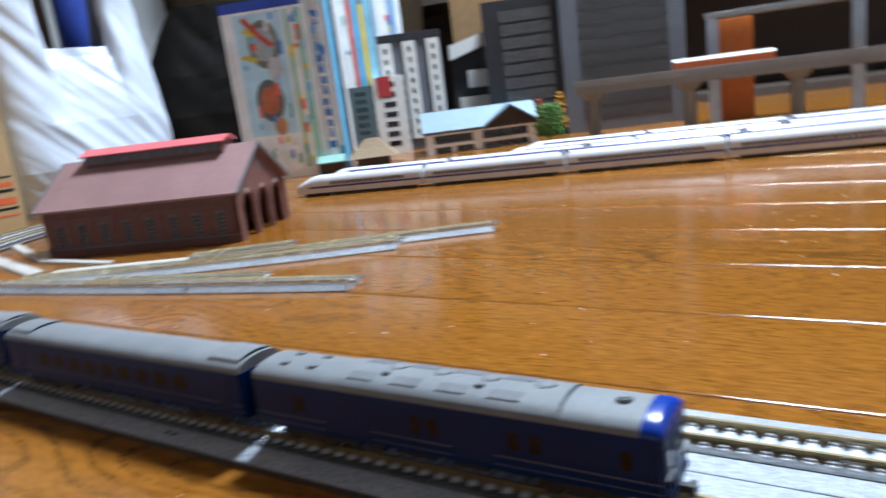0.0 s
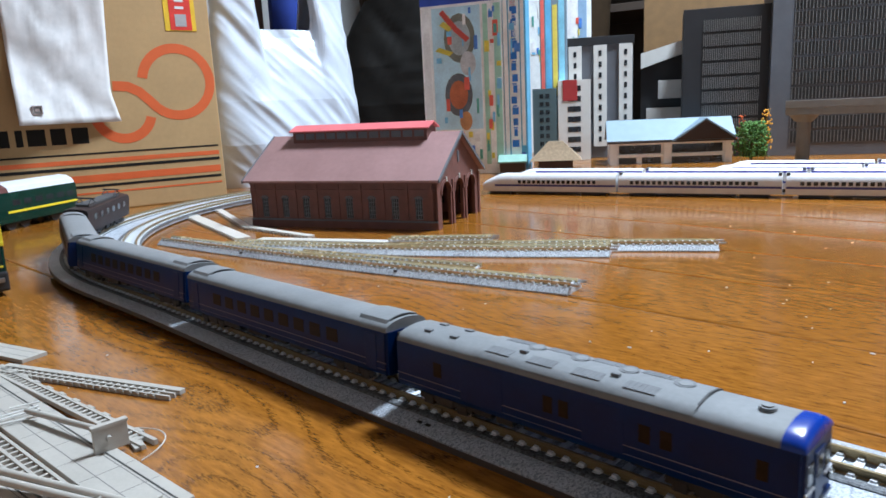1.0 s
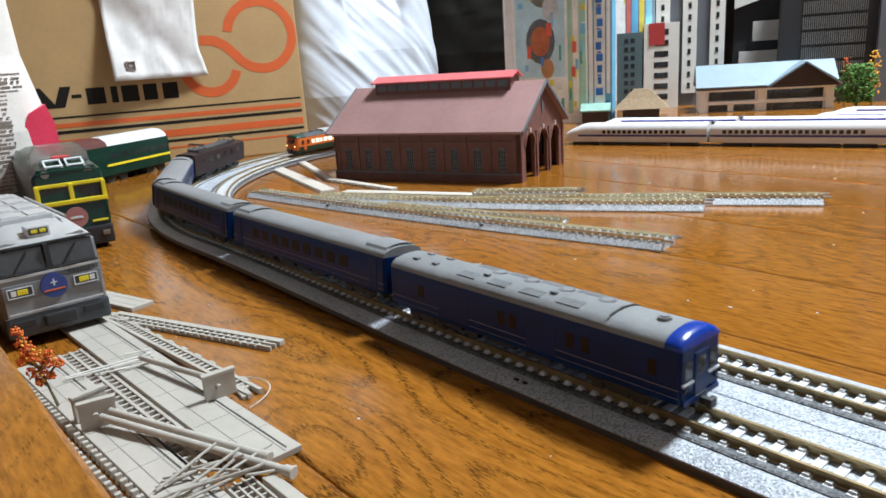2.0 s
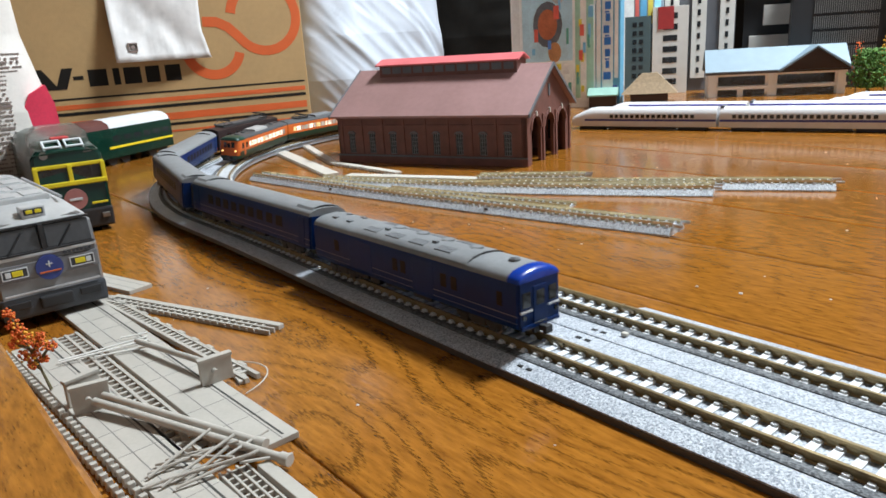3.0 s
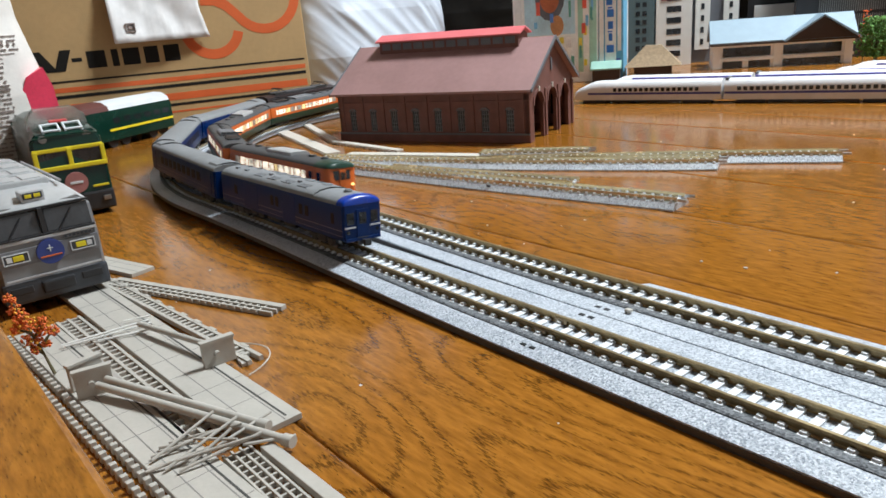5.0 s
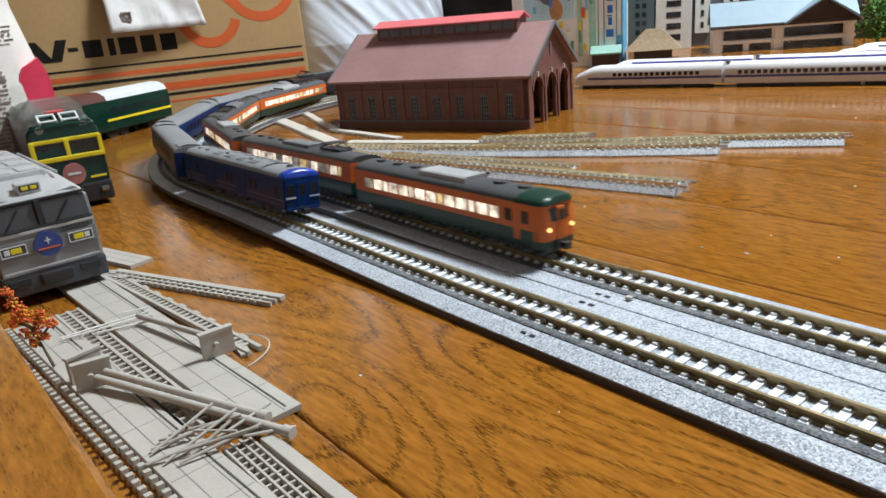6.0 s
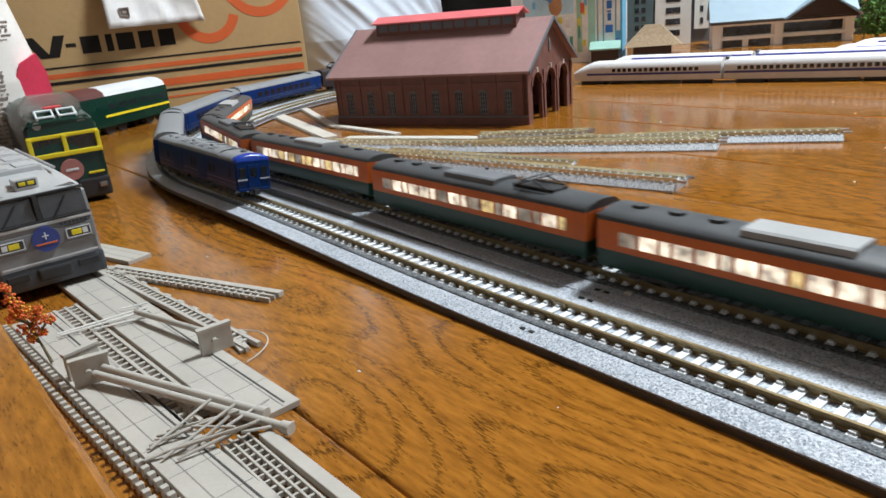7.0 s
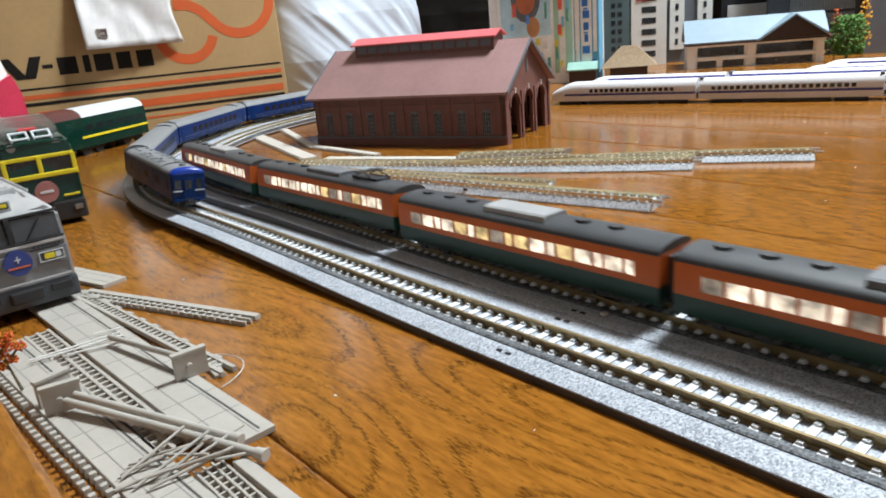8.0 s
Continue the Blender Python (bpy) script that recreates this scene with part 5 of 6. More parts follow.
def build_carton():
    """Face runs from the right edge (local x = 0) to the left (local -x); local y points out of the face's back."""
    t = thing("cardboard_box", "brown cardboard computer box with orange ring mark and stripes", "box", -744, 281, 0, 77.54)
    L, D, H = 420, 130, 470
    bm = bmesh.new()
    box(bm, -L, 0, 0, D, 0, H, 1.5)
    part("carton", bm, card, t)

    def mark(name, mat, x0, x1, z0, z1):
        bm = bmesh.new()
        box(bm, -x1, -x0, -0.25, 0.3, z0, z1)
        return part(name, bm, mat, t)
    for z0, z1, m in ((65.2, 67.2, ink_black), (55, 60, ink_orange), (48.5, 52, ink_black), (34, 42, ink_orange), (27.5, 30.5, ink_black), (20, 22, ink_orange)):
        mark("print_stripe", m, 5, L - 2, z0, z1)
    # broad dark letter blocks of the printed name
    for x0, x1 in ((150, 167), (173, 188), (193, 211), (215, 222), (228, 247)):
        mark("name_block", ink_black, x0, x1, 78, 96)
    mark("name_dash", ink_black, 252, 262, 86, 90)
    bm = bmesh.new()
    for a, b in (((-261, 99), (-270, 77)), ((-291, 99), (-277, 77))):
        prism(bm, [(a[0], a[1]), (a[0] - 11, a[1]), (b[0] - 11, b[1]), (b[0], b[1])], -0.3, 0.3, "y")
    part("name_wedge", bm, ink_black, t)

    def ribbon(centre, w, n=40):
        """A band of constant width along centre(0..1), as one strip."""
        bm = bmesh.new()
        pts = [Vector(centre(i / n)) for i in range(n + 1)]
        left, right = [], []
        for i, p in enumerate(pts):
            d = (pts[min(n, i + 1)] - pts[max(0, i - 1)]).normalized()
            side = Vector((-d.y, d.x)) * w / 2
            left.append(p + side)
            right.append(p - side)
        rings = [[(q.x, y, q.y) for q, y in ((l, -0.27), (r, -0.27), (r, 0.3), (l, 0.3))] for l, r in zip(left, right)]
        loft(bm, rings)
        part("ring_mark", bm, ink_orange, t, "orange printed ribbon")

    def arc(cx, cz, r, a0, a1):
        return lambda f: (cx + r * math.cos(radians(a0 + (a1 - a0) * f)), cz + r * math.sin(radians(a0 + (a1 - a0) * f)))
    ribbon(arc(-46, 144, 39, 172, -118), 11)
    ribbon(arc(-110, 112, 31, -14, -165), 11)
    link = [Vector(p) for p in ((-64, 109), (-72, 115), (-80, 124), (-90, 134), (-102, 140), (-118, 141))]

    def along(f):
        k = min(int(f * 5), 4)
        return tuple(link[k].lerp(link[k + 1], f * 5 - k))
    ribbon(along, 11, 20)
    bm = bmesh.new()
    box(bm, -52, -16, -0.6, 0, 203, 262, 0.1)
    st = part("shipping_label", bm, material_cache("label_yellow", (0.72, 0.45, 0.02), rough=0.5), t)
    bm = bmesh.new()
    box(bm, -46, -21, -0.9, -0.4, 204, 262, 0.05)
    part("label_band", bm, material_cache("label_red", (0.62, 0.035, 0.02), rough=0.5), st, "red band of the label")
    bm = bmesh.new()
    box(bm, -40, -27, -1.2, -0.8, 208, 222, 0.05)
    part("label_panel", bm, material_cache("label_grey", (0.38, 0.36, 0.36), rough=0.5), st, "small grey panel")
    for z0 in (228, 236, 244):
        bm = bmesh.new()
        box(bm, -39, -29, -1.2, -0.8, z0, z0 + 3)
        part("label_bar", bm, paper, st)
    # paper sheet hung on the front
    s = thing("paper_sheet", "crumpled white paper bag hanging down the front of the box", "paper", -744, 281, 0, 77.54)
    bm = bmesh.new()
    rows = []
    for i in range(55):
        v = i / 28
        row = []
        for j in range(25):
            u = j / 24
            x = -219 + u * 105 + (1 - v) * (2 - 11 * u) + 9 * u * max(0.0, 1 - v / 0.16)
            z = 101 + v * 199
            ridge = max(0.0, 0.3 - abs(v - 0.62 + 0.6 * u)) + 0.6 * max(0.0, 0.2 - abs(v - 1.1 + 0.5 * u))
            fold = 0.40 - 0.38 * u
            lower = max(0.0, fold - v)
            y = -1.6 - 46 * lower - 10 * max(0.0, v - fold) * max(0.25, 1 - 0.5 * v) - 9 * ridge - 3.6 * abs(noise.noise(Vector((u * 4, v * 6, 1.3)))) - 2.4 * abs(noise.noise(Vector((u * 9 + v * 7, v * 5, 4))))
            row.append((x, min(y, -1.0), z))
        rows.append(row)
    loft(bm, rows, close=False)
    ob = part("sheet", bm, paper, s, smooth=True)
    so = ob.modifiers.new("thick", "SOLIDIFY")
    so.thickness = 0.0004
    bm = bmesh.new()
    for x0, x1, z0, z1 in ((-203, -193, 120.4, 121.4), (-203, -193, 112, 113), (-203, -202, 112, 121.4), (-194, -193, 112, 121.4), (-200, -196, 115, 118)):
        box(bm, x0, x1, -17.5 + (z0 - 112) * 0.1, -12.0, z0, z1)
    part("printed_mark", bm, material_cache("faded_print", (0.33, 0.27, 0.25)), s, "small grey printed mark")


def bag(name, label, cat, mat, rings, x, y, rz=0, folds=8.0, seed=1.0, n=72, group="", neck=0.0, rise=0.0, steps=40):
    """A limp bag: rings of (z, half width, half depth) with creases that run from the neck."""
    t = thing(name, label, cat, x, y, 0, rz, group)
    bm = bmesh.new()
    out = []
    m = steps
    for i in range(m + 1):
        f = i / m * (len(rings) - 1)
        k = min(int(f), len(rings) - 2)
        g = f - k
        g = g * g * (3 - 2 * g)
        z, a, b = [rings[k][q] * (1 - g) + rings[k + 1][q] * g for q in range(3)]
        ring = []
        for j in range(n):
            th = 2 * math.pi * j / n
            c, s = math.cos(th), math.sin(th)
            px = a * math.copysign(abs(c) ** 0.75, c)
            py = b * math.copysign(abs(s) ** 0.75, s)
            up = 0.0
            if neck:
                # the two loops rise past the U-shaped neck
                k2 = min(1.0, max(0.0, (abs(px) - neck + 8) / 22))
                up = rise * k2 * k2 * (3 - 2 * k2) * max(0.0, (z - 120) / 102) ** 1.5
            across, down = px * 0.75 + (z + up) * 0.66, (z + up) * 0.75 - px * 0.66
            r1 = noise.noise(Vector((across * 0.020, down * 0.0045, seed)))
            r2 = noise.noise(Vector((across * 0.043, down * 0.007, seed + 3)))
            r3 = noise.noise(Vector((across * 0.07, down * 0.009, seed + 5)))
            w = 0.55 * noise.noise(Vector((across * 0.009, down * 0.006, seed + 9))) + 0.75 * (0.4 - math.sqrt(r1 * r1 + 0.004)) + 0.5 * (0.35 - math.sqrt(r2 * r2 + 0.004)) + (0.16 * (0.3 - math.sqrt(r3 * r3 + 0.01)) if neck else 0.0)
            ring.append((px * (1 - 0.0007 * up) + folds * 0.5 * w * c, py + folds * w * s, z + up))
        out.append(ring)
    split = int(steps * 0.86) if neck else steps
    loft(bm, out[:split + 1], caps=not neck)
    part("bag_body", bm, mat, t, smooth=True)
    if neck:
        bm = bmesh.new()
        loft(bm, out[split:], caps=False)
        part("carrying_handle", bm, mat, t, "limp carrying handle of thin film", smooth=True)
    return t


def build_bags():
    t = bag("carrier_bag", "white translucent plastic carrier bag full of things behind the track", "bag", film_white,
            [(0, 112, 52), (60, 122, 56), (120, 118, 48), (165, 112, 34), (195, 106, 22), (210, 102, 14), (222, 100, 10)], -850, 452, 86, 15, 2.0, 340, neck=48, rise=230, steps=220)
    bag("black_bag", "black bag slumped in shadow at the back", "bag", film_black, [(0, 200, 80), (110, 210, 90), (190, 190, 80), (260, 160, 60), (330, 120, 50)], -1060, 960, 42, 14, 6.0)
    bag("brown_sack", "dark brown cloth bag behind the black bag", "bag", material("dark_brown_cloth", (0.03, 0.019, 0.010), 0.8, spec=0.1), [(0, 250, 70), (200, 290, 80), (400, 300, 80), (620, 260, 40)], -1060, 1180, 42, 12, 9.0)
    t = thing("blue_folder", "dark blue folder standing behind the carrier bag", "folder", -925, 520, 0, 86)
    bm = bmesh.new()
    box(bm, -30, 26, -6, 6, 0, 380, 2)
    part("cover", bm, material("navy_card", (0.008, 0.03, 0.22), 0.5), t)
    t = thing("brown_case", "dark brown case beside the blue folder", "case", -950, 455, 0, 86)
    bm = bmesh.new()
    box(bm, -40, 30, -10, 10, 0, 400, 3)
    part("shell", bm, material_cache("case_brown", (0.06, 0.03, 0.018), rough=0.5), t)
    # soft packet with a pink corner
    t = bag("snack_packet", "white printed plastic packet with a pink panel and small print", "packet", material("packet_film", (0.70, 0.66, 0.62), 0.35, vary=0.08, bump=0.2, bump_grain=80),
            [(0, 56, 26), (40, 64, 32), (70, 63, 31), (100, 57, 26), (125, 52, 18), (175, 50, 6)], -575, -110, 86, 1.2, 14.0)
    pk = [ob for ob in t.children if ob.name.startswith("bag_body")][0]
    rng = random.Random(5)
    hoops = ((0, 56, 26), (40, 64, 32), (70, 63, 31), (100, 57, 26), (125, 52, 18))

    def skin(x, z):
        """Depth of the packet's front at a place on it."""
        k = max(i for i in range(4) if hoops[i][0] <= z)
        g = (z - hoops[k][0]) / (hoops[k + 1][0] - hoops[k][0])
        g = g * g * (3 - 2 * g)
        a, b = [hoops[k][q] * (1 - g) + hoops[k + 1][q] * g for q in (1, 2)]
        return -b * max(0.0, 1 - abs(x / a) ** 2.667) ** 0.375
    bm = bmesh.new()
    for i in range(33):
        z, x = 12 + i * 3.1, -50.0
        while x < (46 if z < 44 or z > 96 else 34):
            w = rng.uniform(0.7, 1.9)
            if rng.random() < 0.78:
                y = skin(x + w / 2, z)
                box(bm, x, x + w, y - 1.0, y + 3, z, z + (1.05 if i % 5 else 1.7))
            x += w + rng.uniform(0.25, 0.6)
    part("small_print", bm, material_cache("faded_print", (0.33, 0.27, 0.25)), pk, "grey bars of small print")
    bm = bmesh.new()
    prism(bm, [(40, 48), (64, 50), (63, 74), (59, 88), (47, 82), (40, 68)], -26, -6, "y")
    part("pink_panel", bm, pink_print, pk, "pink printed panel")
    bm = bmesh.new()
    box(bm, -50, 20, -36.3, -30.5, 94, 97)
    part("pink_line", bm, pink_print, pk)


# ---- display boxes and model town ----
def picture_box(x, y, rz, W, D, H, spec, label, group="display boxes", shell=("white_card", (0.84, 0.86, 0.88))):
    t = thing("display_box", label, "box", x, y, 0, rz, group)
    bm = bmesh.new()
    box(bm, 0, W, 0, D, 0, H, 1.0)
    part("carton", bm, material_cache(*shell, rough=0.4), t)
    for x0, x1, z0, z1, col in spec:
        bm = bmesh.new()
        box(bm, x0, x1, -0.4, 0.2, z0, z1)
        part("printed_panel", bm, material_cache("print_%d_%d_%d" % tuple(int(c * 100) for c in col), tuple(min(0.86, c * 1.45) for c in col), rough=0.35, vary=0.2, grain=40), t)
    return t


def tower(name, label, x, y, rz, W, D, H, wall, storeys, cols, glass, margin=6, z0=10, frame_col=None, roofm=None, ledges=False):
    """A model block with a window opening drawn out in every storey."""
    t = thing(name, label, "model building", x, y, 0, rz, "model town buildings")
    bm = bmesh.new()
    box(bm, 0, W, 0, D, 0, H, 0.4)
    w = part("wall", bm, wall, t)
    dz = (H - z0 - 6) / storeys
    dx = (W - 2 * margin) / cols
    for side in (0, 1):
        for i in range(storeys):
            for j in range(cols if side == 0 else max(1, int(D / dx))):
                bm = bmesh.new()
                if side == 0:
                    a = margin + j * dx
                    box(bm, a + dx * 0.18, a + dx * 0.82, -0.35, 0.2, z0 + i * dz + dz * 0.25, z0 + i * dz + dz * 0.78)
                else:
                    a = j * dx + 2
                    box(bm, W - 0.2, W + 0.35, a + dx * 0.18, min(D - 1, a + dx * 0.82), z0 + i * dz + dz * 0.25, z0 + i * dz + dz * 0.78)
                part("window", bm, glass, w)
    if roofm:
        bm = bmesh.new()
        box(bm, -1, W + 1, -1, D + 1, H, H + 5, 0.4)
        part("parapet", bm, roofm, t)
    return t


town_white = material("off_white_plastic", (0.62, 0.60, 0.56), 0.55, vary=0.06)
station_white = material("white_plastic", (0.87, 0.87, 0.86), 0.5, vary=0.05)
town_grey = material("mid_grey_plastic", (0.105, 0.11, 0.125), 0.5, vary=0.1)
town_dark = material("charcoal_plastic", (0.017, 0.017, 0.019), 0.5, vary=0.15)
town_teal = material("teal_grey_plastic", (0.07, 0.11, 0.12), 0.5, vary=0.1)
town_blue_roof = material("pale_blue_roof", (0.18, 0.245, 0.295), 0.5, vary=0.08)
thatch = material("thatch", (0.25, 0.18, 0.11), 0.9, vary=0.25, grain=300, bump=0.8, bump_grain=900)
timber = material("brown_timber", (0.045, 0.026, 0.02), 0.6)
mint_roof = material("mint_green_roof", (0.22, 0.38, 0.32), 0.5)
leaf_green = material("foliage_green", (0.05, 0.12, 0.02), 0.8, vary=0.5, grain=120, island=0.4)
leaf_orange = material("foliage_orange", (0.50, 0.10, 0.02), 0.8, vary=0.4, grain=120, island=0.4)
leaf_yellow = material("foliage_yellow", (0.55, 0.28, 0.03), 0.8, vary=0.4, grain=120, island=0.4)
bark = material("model_bark", (0.12, 0.10, 0.05), 0.8)
concrete_grey = material("viaduct_concrete", (0.20, 0.195, 0.185), 0.6, vary=0.12)
shin_white = material("glossy_white_train", (0.66, 0.66, 0.67), 0.25, vary=0.04)
shin_blue = material("train_blue_band", (0.03, 0.035, 0.22), 0.35)


def model_tree(x, y, height, r, mat, label, seed=0, n=260, z=0.0, fine=1.0):
    rng = random.Random(seed)
    t = thing("model_tree", label, "model tree", x, y, z, rng.uniform(0, 360), "model trees")
    bm = bmesh.new()
    cyl(bm, (0, 0, 0), (0, 0, height * 0.7), r * 0.10, r * 0.04, n=8)
    for i in range(7):
        a = i * 2.4
        cyl(bm, (0, 0, height * (0.2 + 0.06 * i)), (r * 0.6 * math.cos(a), r * 0.6 * math.sin(a), height * (0.42 + 0.06 * i)), r * 0.045, r * 0.015, n=6)
    part("trunk", bm, bark, t)
    bm = bmesh.new()
    for i in range(n):
        a, u = rng.uniform(0, 6.283), rng.random() ** 0.5
        zz = rng.uniform(0.22, 1.0)
        rr = r * u * (1.0 - 0.75 * abs(zz - 0.5) ** 1.3) * rng.uniform(0.75, 1.1)
        got = bmesh.ops.create_icosphere(bm, subdivisions=1, radius=r * fine * rng.uniform(0.06, 0.15))["verts"]
        for v in got:
            v.co *= rng.uniform(0.7, 1.35)
        bmesh.ops.translate(bm, vec=(rr * math.cos(a), rr * math.sin(a), height * zz), verts=got)
    part("crown", bm, mat, t)
    return t


def autumn_sprig():
    """A leaning twig with lumpy clusters of orange foam leaves."""
    rng = random.Random(8)
    t = thing("model_tree", "leaning orange autumn model tree at the edge of the grey plates", "model tree", -174.6, -140.7, 2.2, 0, "model trees")
    twigs = [((0, 0, 0), (-2.5, -1.6, 9)), ((-2.5, -1.6, 9), (-4, -3.5, 17)), ((-4, -3.5, 17), (-6, -5.4, 25)), ((-2.5, -1.6, 9), (-2.5, 2.6, 13)), ((-3, -2.4, 12), (-2, 0.2, 17)),
             ((-3.4, -2.8, 14), (-5, -6.2, 16)), ((-2, -1.2, 7), (-3, -4.2, 10))]
    bm = bmesh.new()
    for a, b in twigs:
        cyl(bm, a, b, 0.55, 0.32, n=7)
    part("trunk", bm, bark, t)
    clumps = [((-6, -5.6, 25.5), 1.9), ((-5.4, -5, 22), 2.4), ((-4.8, -4.4, 18.6), 2.6), ((-4.2, -2.6, 16.4), 2.6), ((-2.8, 0.4, 14.6), 2.5), ((-2.4, 2.8, 13.4), 1.9), ((-1.8, 0.6, 17.4), 1.5),
              ((-5, -6.4, 16), 1.6), ((-3.4, -3.8, 12), 2.4), ((-3, -1.2, 11.2), 2.2), ((-2.6, -3.2, 8.6), 1.5), ((-2.2, 0.4, 9.6), 1.4)]
    for k, (mat, pick) in enumerate(((leaf_orange, lambda i: i % 5 != 4), (leaf_yellow, lambda i: i % 5 == 4))):
        bm = bmesh.new()
        for c, r in clumps:
            for i in range(60):
                d = Vector((rng.gauss(0, 1), rng.gauss(0, 1), rng.gauss(0, 1))).normalized() * r * rng.random() ** 0.45
                size = rng.uniform(0.22, 0.55)
                if not pick(i if c[2] > 11 else i * 2 + 2):
                    continue
                got = bmesh.ops.create_icosphere(bm, subdivisions=1, radius=size)["verts"]
                bmesh.ops.translate(bm, vec=Vector(c) + d, verts=got)
        part("crown", bm, mat, t)


def bullet_car(L, nose):
    t = thing("bullet_train_car", "glossy white model bullet train car with a dark blue band", "model train", group="bullet trains")
    h = L / 2
    prof = [(-9.6, 3.5), (-10.2, 9), (-9.9, 16), (-8.2, 20.5), (-4.5, 22.8), (0, 23.4), (4.5, 22.8), (8.2, 20.5), (9.9, 16), (10.2, 9), (9.6, 3.5)]
    bm = bmesh.new()
    rings = []
    if nose:
        for x, w, hh in ((-h, 0.4, 0.30), (-h + 1.5, 0.66, 0.46), (-h + 6, 0.86, 0.60), (-h + 13, 0.96, 0.76), (-h + 22, 1.0, 0.94), (-h + 30, 1.0, 1.0)):
            rings.append([(x, y * w, 3.5 + (z - 3.5) * hh) for y, z in prof])
    else:
        rings.append([(-h, y, z) for y, z in prof])
    rings.append([(h, y, z) for y, z in prof])
    loft(bm, rings)
    part("body", bm, shin_white, t, smooth=True)
    x0 = -h + (46 if nose else 12)
    for i in range(int((h - 14 - x0) / 5.6)):
        bm = bmesh.new()
        x = x0 + i * 5.6
        box(bm, x, x + 3.6, -10.25, -9.6, 12.3, 15.9, 0.2)
        part("window", bm, glass_dark, t)
    bm = bmesh.new()
    box(bm, -h + (18 if nose else 0.5), h - 0.5, -10.32, -9.9, 9.2, 11.3)
    part("blue_band", bm, shin_blue, t)
    bm = bmesh.new()
    for x in (-h + 24, h - 24):
        box(bm, x - 13, x + 13, -8, 8, 0, 4.0, 0.5)
    box(bm, -h + 40, h - 40, -7.5, 7.5, 1.6, 4.0)
    part("bogie_skirt", bm, running_gear, t)
    if nose:
        bm = bmesh.new()
        box(bm, -h + 27, -h + 33, -6.0, 6.0, 17.0, 19.3, 0.8, )
        part("cab_window", bm, glass_dark, t)
    else:
        for x in (-h + 2, h - 2):
            bm = bmesh.new()
            box(bm, x - 1.6, x + 1.6, -7, 7, 22, 24, 0.4)
            part("roof_fairing", bm, town_grey, t)
    return t


def build_bullets():
    u = Vector((math.cos(radians(16.4)), math.sin(radians(16.4))))
    v = Vector((-u.y, u.x))
    base_nose, base_mid = None, None
    a = Vector((-455, 445)) + v * 34 + u * 20
    t = thing("display_track", "low grey track under the rear bullet train", "model track", a.x, a.y, 0, 16.4)
    bm = bmesh.new()
    prism(bm, [(-9, 0), (9, 0), (8, 0.8), (-8, 0.8)], 0, 785)
    part("ballast_bed", bm, siding_bed, t)
    for y in (-GAUGE, GAUGE):
        bm = bmesh.new()
        box(bm, 0, 785, y - 0.5, y + 0.5, 0.7, 1.4)
        part("rail", bm, rail_pale, t)
    for lane, start, count in ((0, 0, 5), (34, 20, 5), (86, 225, 4), (138, 240, 4)):
        for i in range(count):
            c = Vector((-455, 445)) + v * lane + u * (start + 78 + i * 157)
            m = pose(c.x * MM, c.y * MM, (1.4 if lane == 34 else 0) * MM, 0, 0, 16.4)
            made = None
            if i == 0:
                if base_nose is None:
                    base_nose = bullet_car(155, True)
                    base_nose.matrix_basis = m
                else:
                    made = copy_thing(base_nose, m)
            elif base_mid is None:
                base_mid = bullet_car(154, False)
                base_mid.matrix_basis = m
            else:
                made = copy_thing(base_mid, m)
            if lane and made is not None:
                bm = bmesh.new()
                box(bm, -77 + (34 if i == 0 else 1), 77, -8.9, -7.6, 19.4, 21.3, 0.2)
                part("roof_edge_line", bm, material_cache("violet_blue_line", (0.13, 0.12, 0.55), rough=0.35), made, "violet-blue line along the roof edge")


def build_station():
    t = thing("station_house", "white model station house with pale blue roof and cross gable", "model building", -504, 799, 0, 33)
    L, W, zb, ze, zr = 186, 60, 0, 44, 64
    bm = bmesh.new()
    box(bm, 4, L - 4, -14, W - 2, 0, ze - 12)
    w = part("wall", bm, station_white, t)
    for z0, z1 in ((16, 29), (0.5, 10)):
        for x0, x1 in ((18, 80), (96, L - 18)) if z0 > 5 else ((18, 44), (52, 80), (96, L - 18)):
            bm = bmesh.new()
            box(bm, x0, x1, -14.6, -13.5, z0, z1)
            part("window", bm, glass_dark, w)
    for x in (5, 84, L - 15):
        bm = bmesh.new()
        box(bm, x, x + 10, -18, -13.8, 0, ze - 12, 0.3)
        part("post", bm, station_white, t)
    for z in (10.5, ze - 15):
        bm = bmesh.new()
        box(bm, 3, L - 3, -17.6, -13.6, z, z + 4.5, 0.3)
        part("rail_beam", bm, station_white, t)
    for k in (0, 1):
        bm = bmesh.new()
        f = (lambda y: y) if k == 0 else (lambda y: W - 4 - y)
        prism(bm, [(f(-22), ze - 10), (f(22), zr), (f(22), zr + 2), (f(-23), ze - 8)], 0, L)
        part("roof_slope", bm, town_blue_roof, t)
    bm = bmesh.new()
    box(bm, 0.5, L - 0.5, -23.2, -21.6, ze - 12, ze - 9.6, 0.2)
    part("eave_trim", bm, timber, t, "dark trim under the eave")
    bm = bmesh.new()
    prism(bm, [(98, ze - 9), (L - 2, ze - 9), (142, zr - 1)], -24, 10, "y")
    part("gable", bm, timber, t, "dark brown cross gable")
    for k in (-1, 1):
        bm = bmesh.new()
        prism(bm, [(142, zr), (142, zr + 2.2), (142 + k * 48, ze - 9), (142 + k * 46, ze - 11)], -30, 22, "y")
        part("gable_roof", bm, town_blue_roof, t)


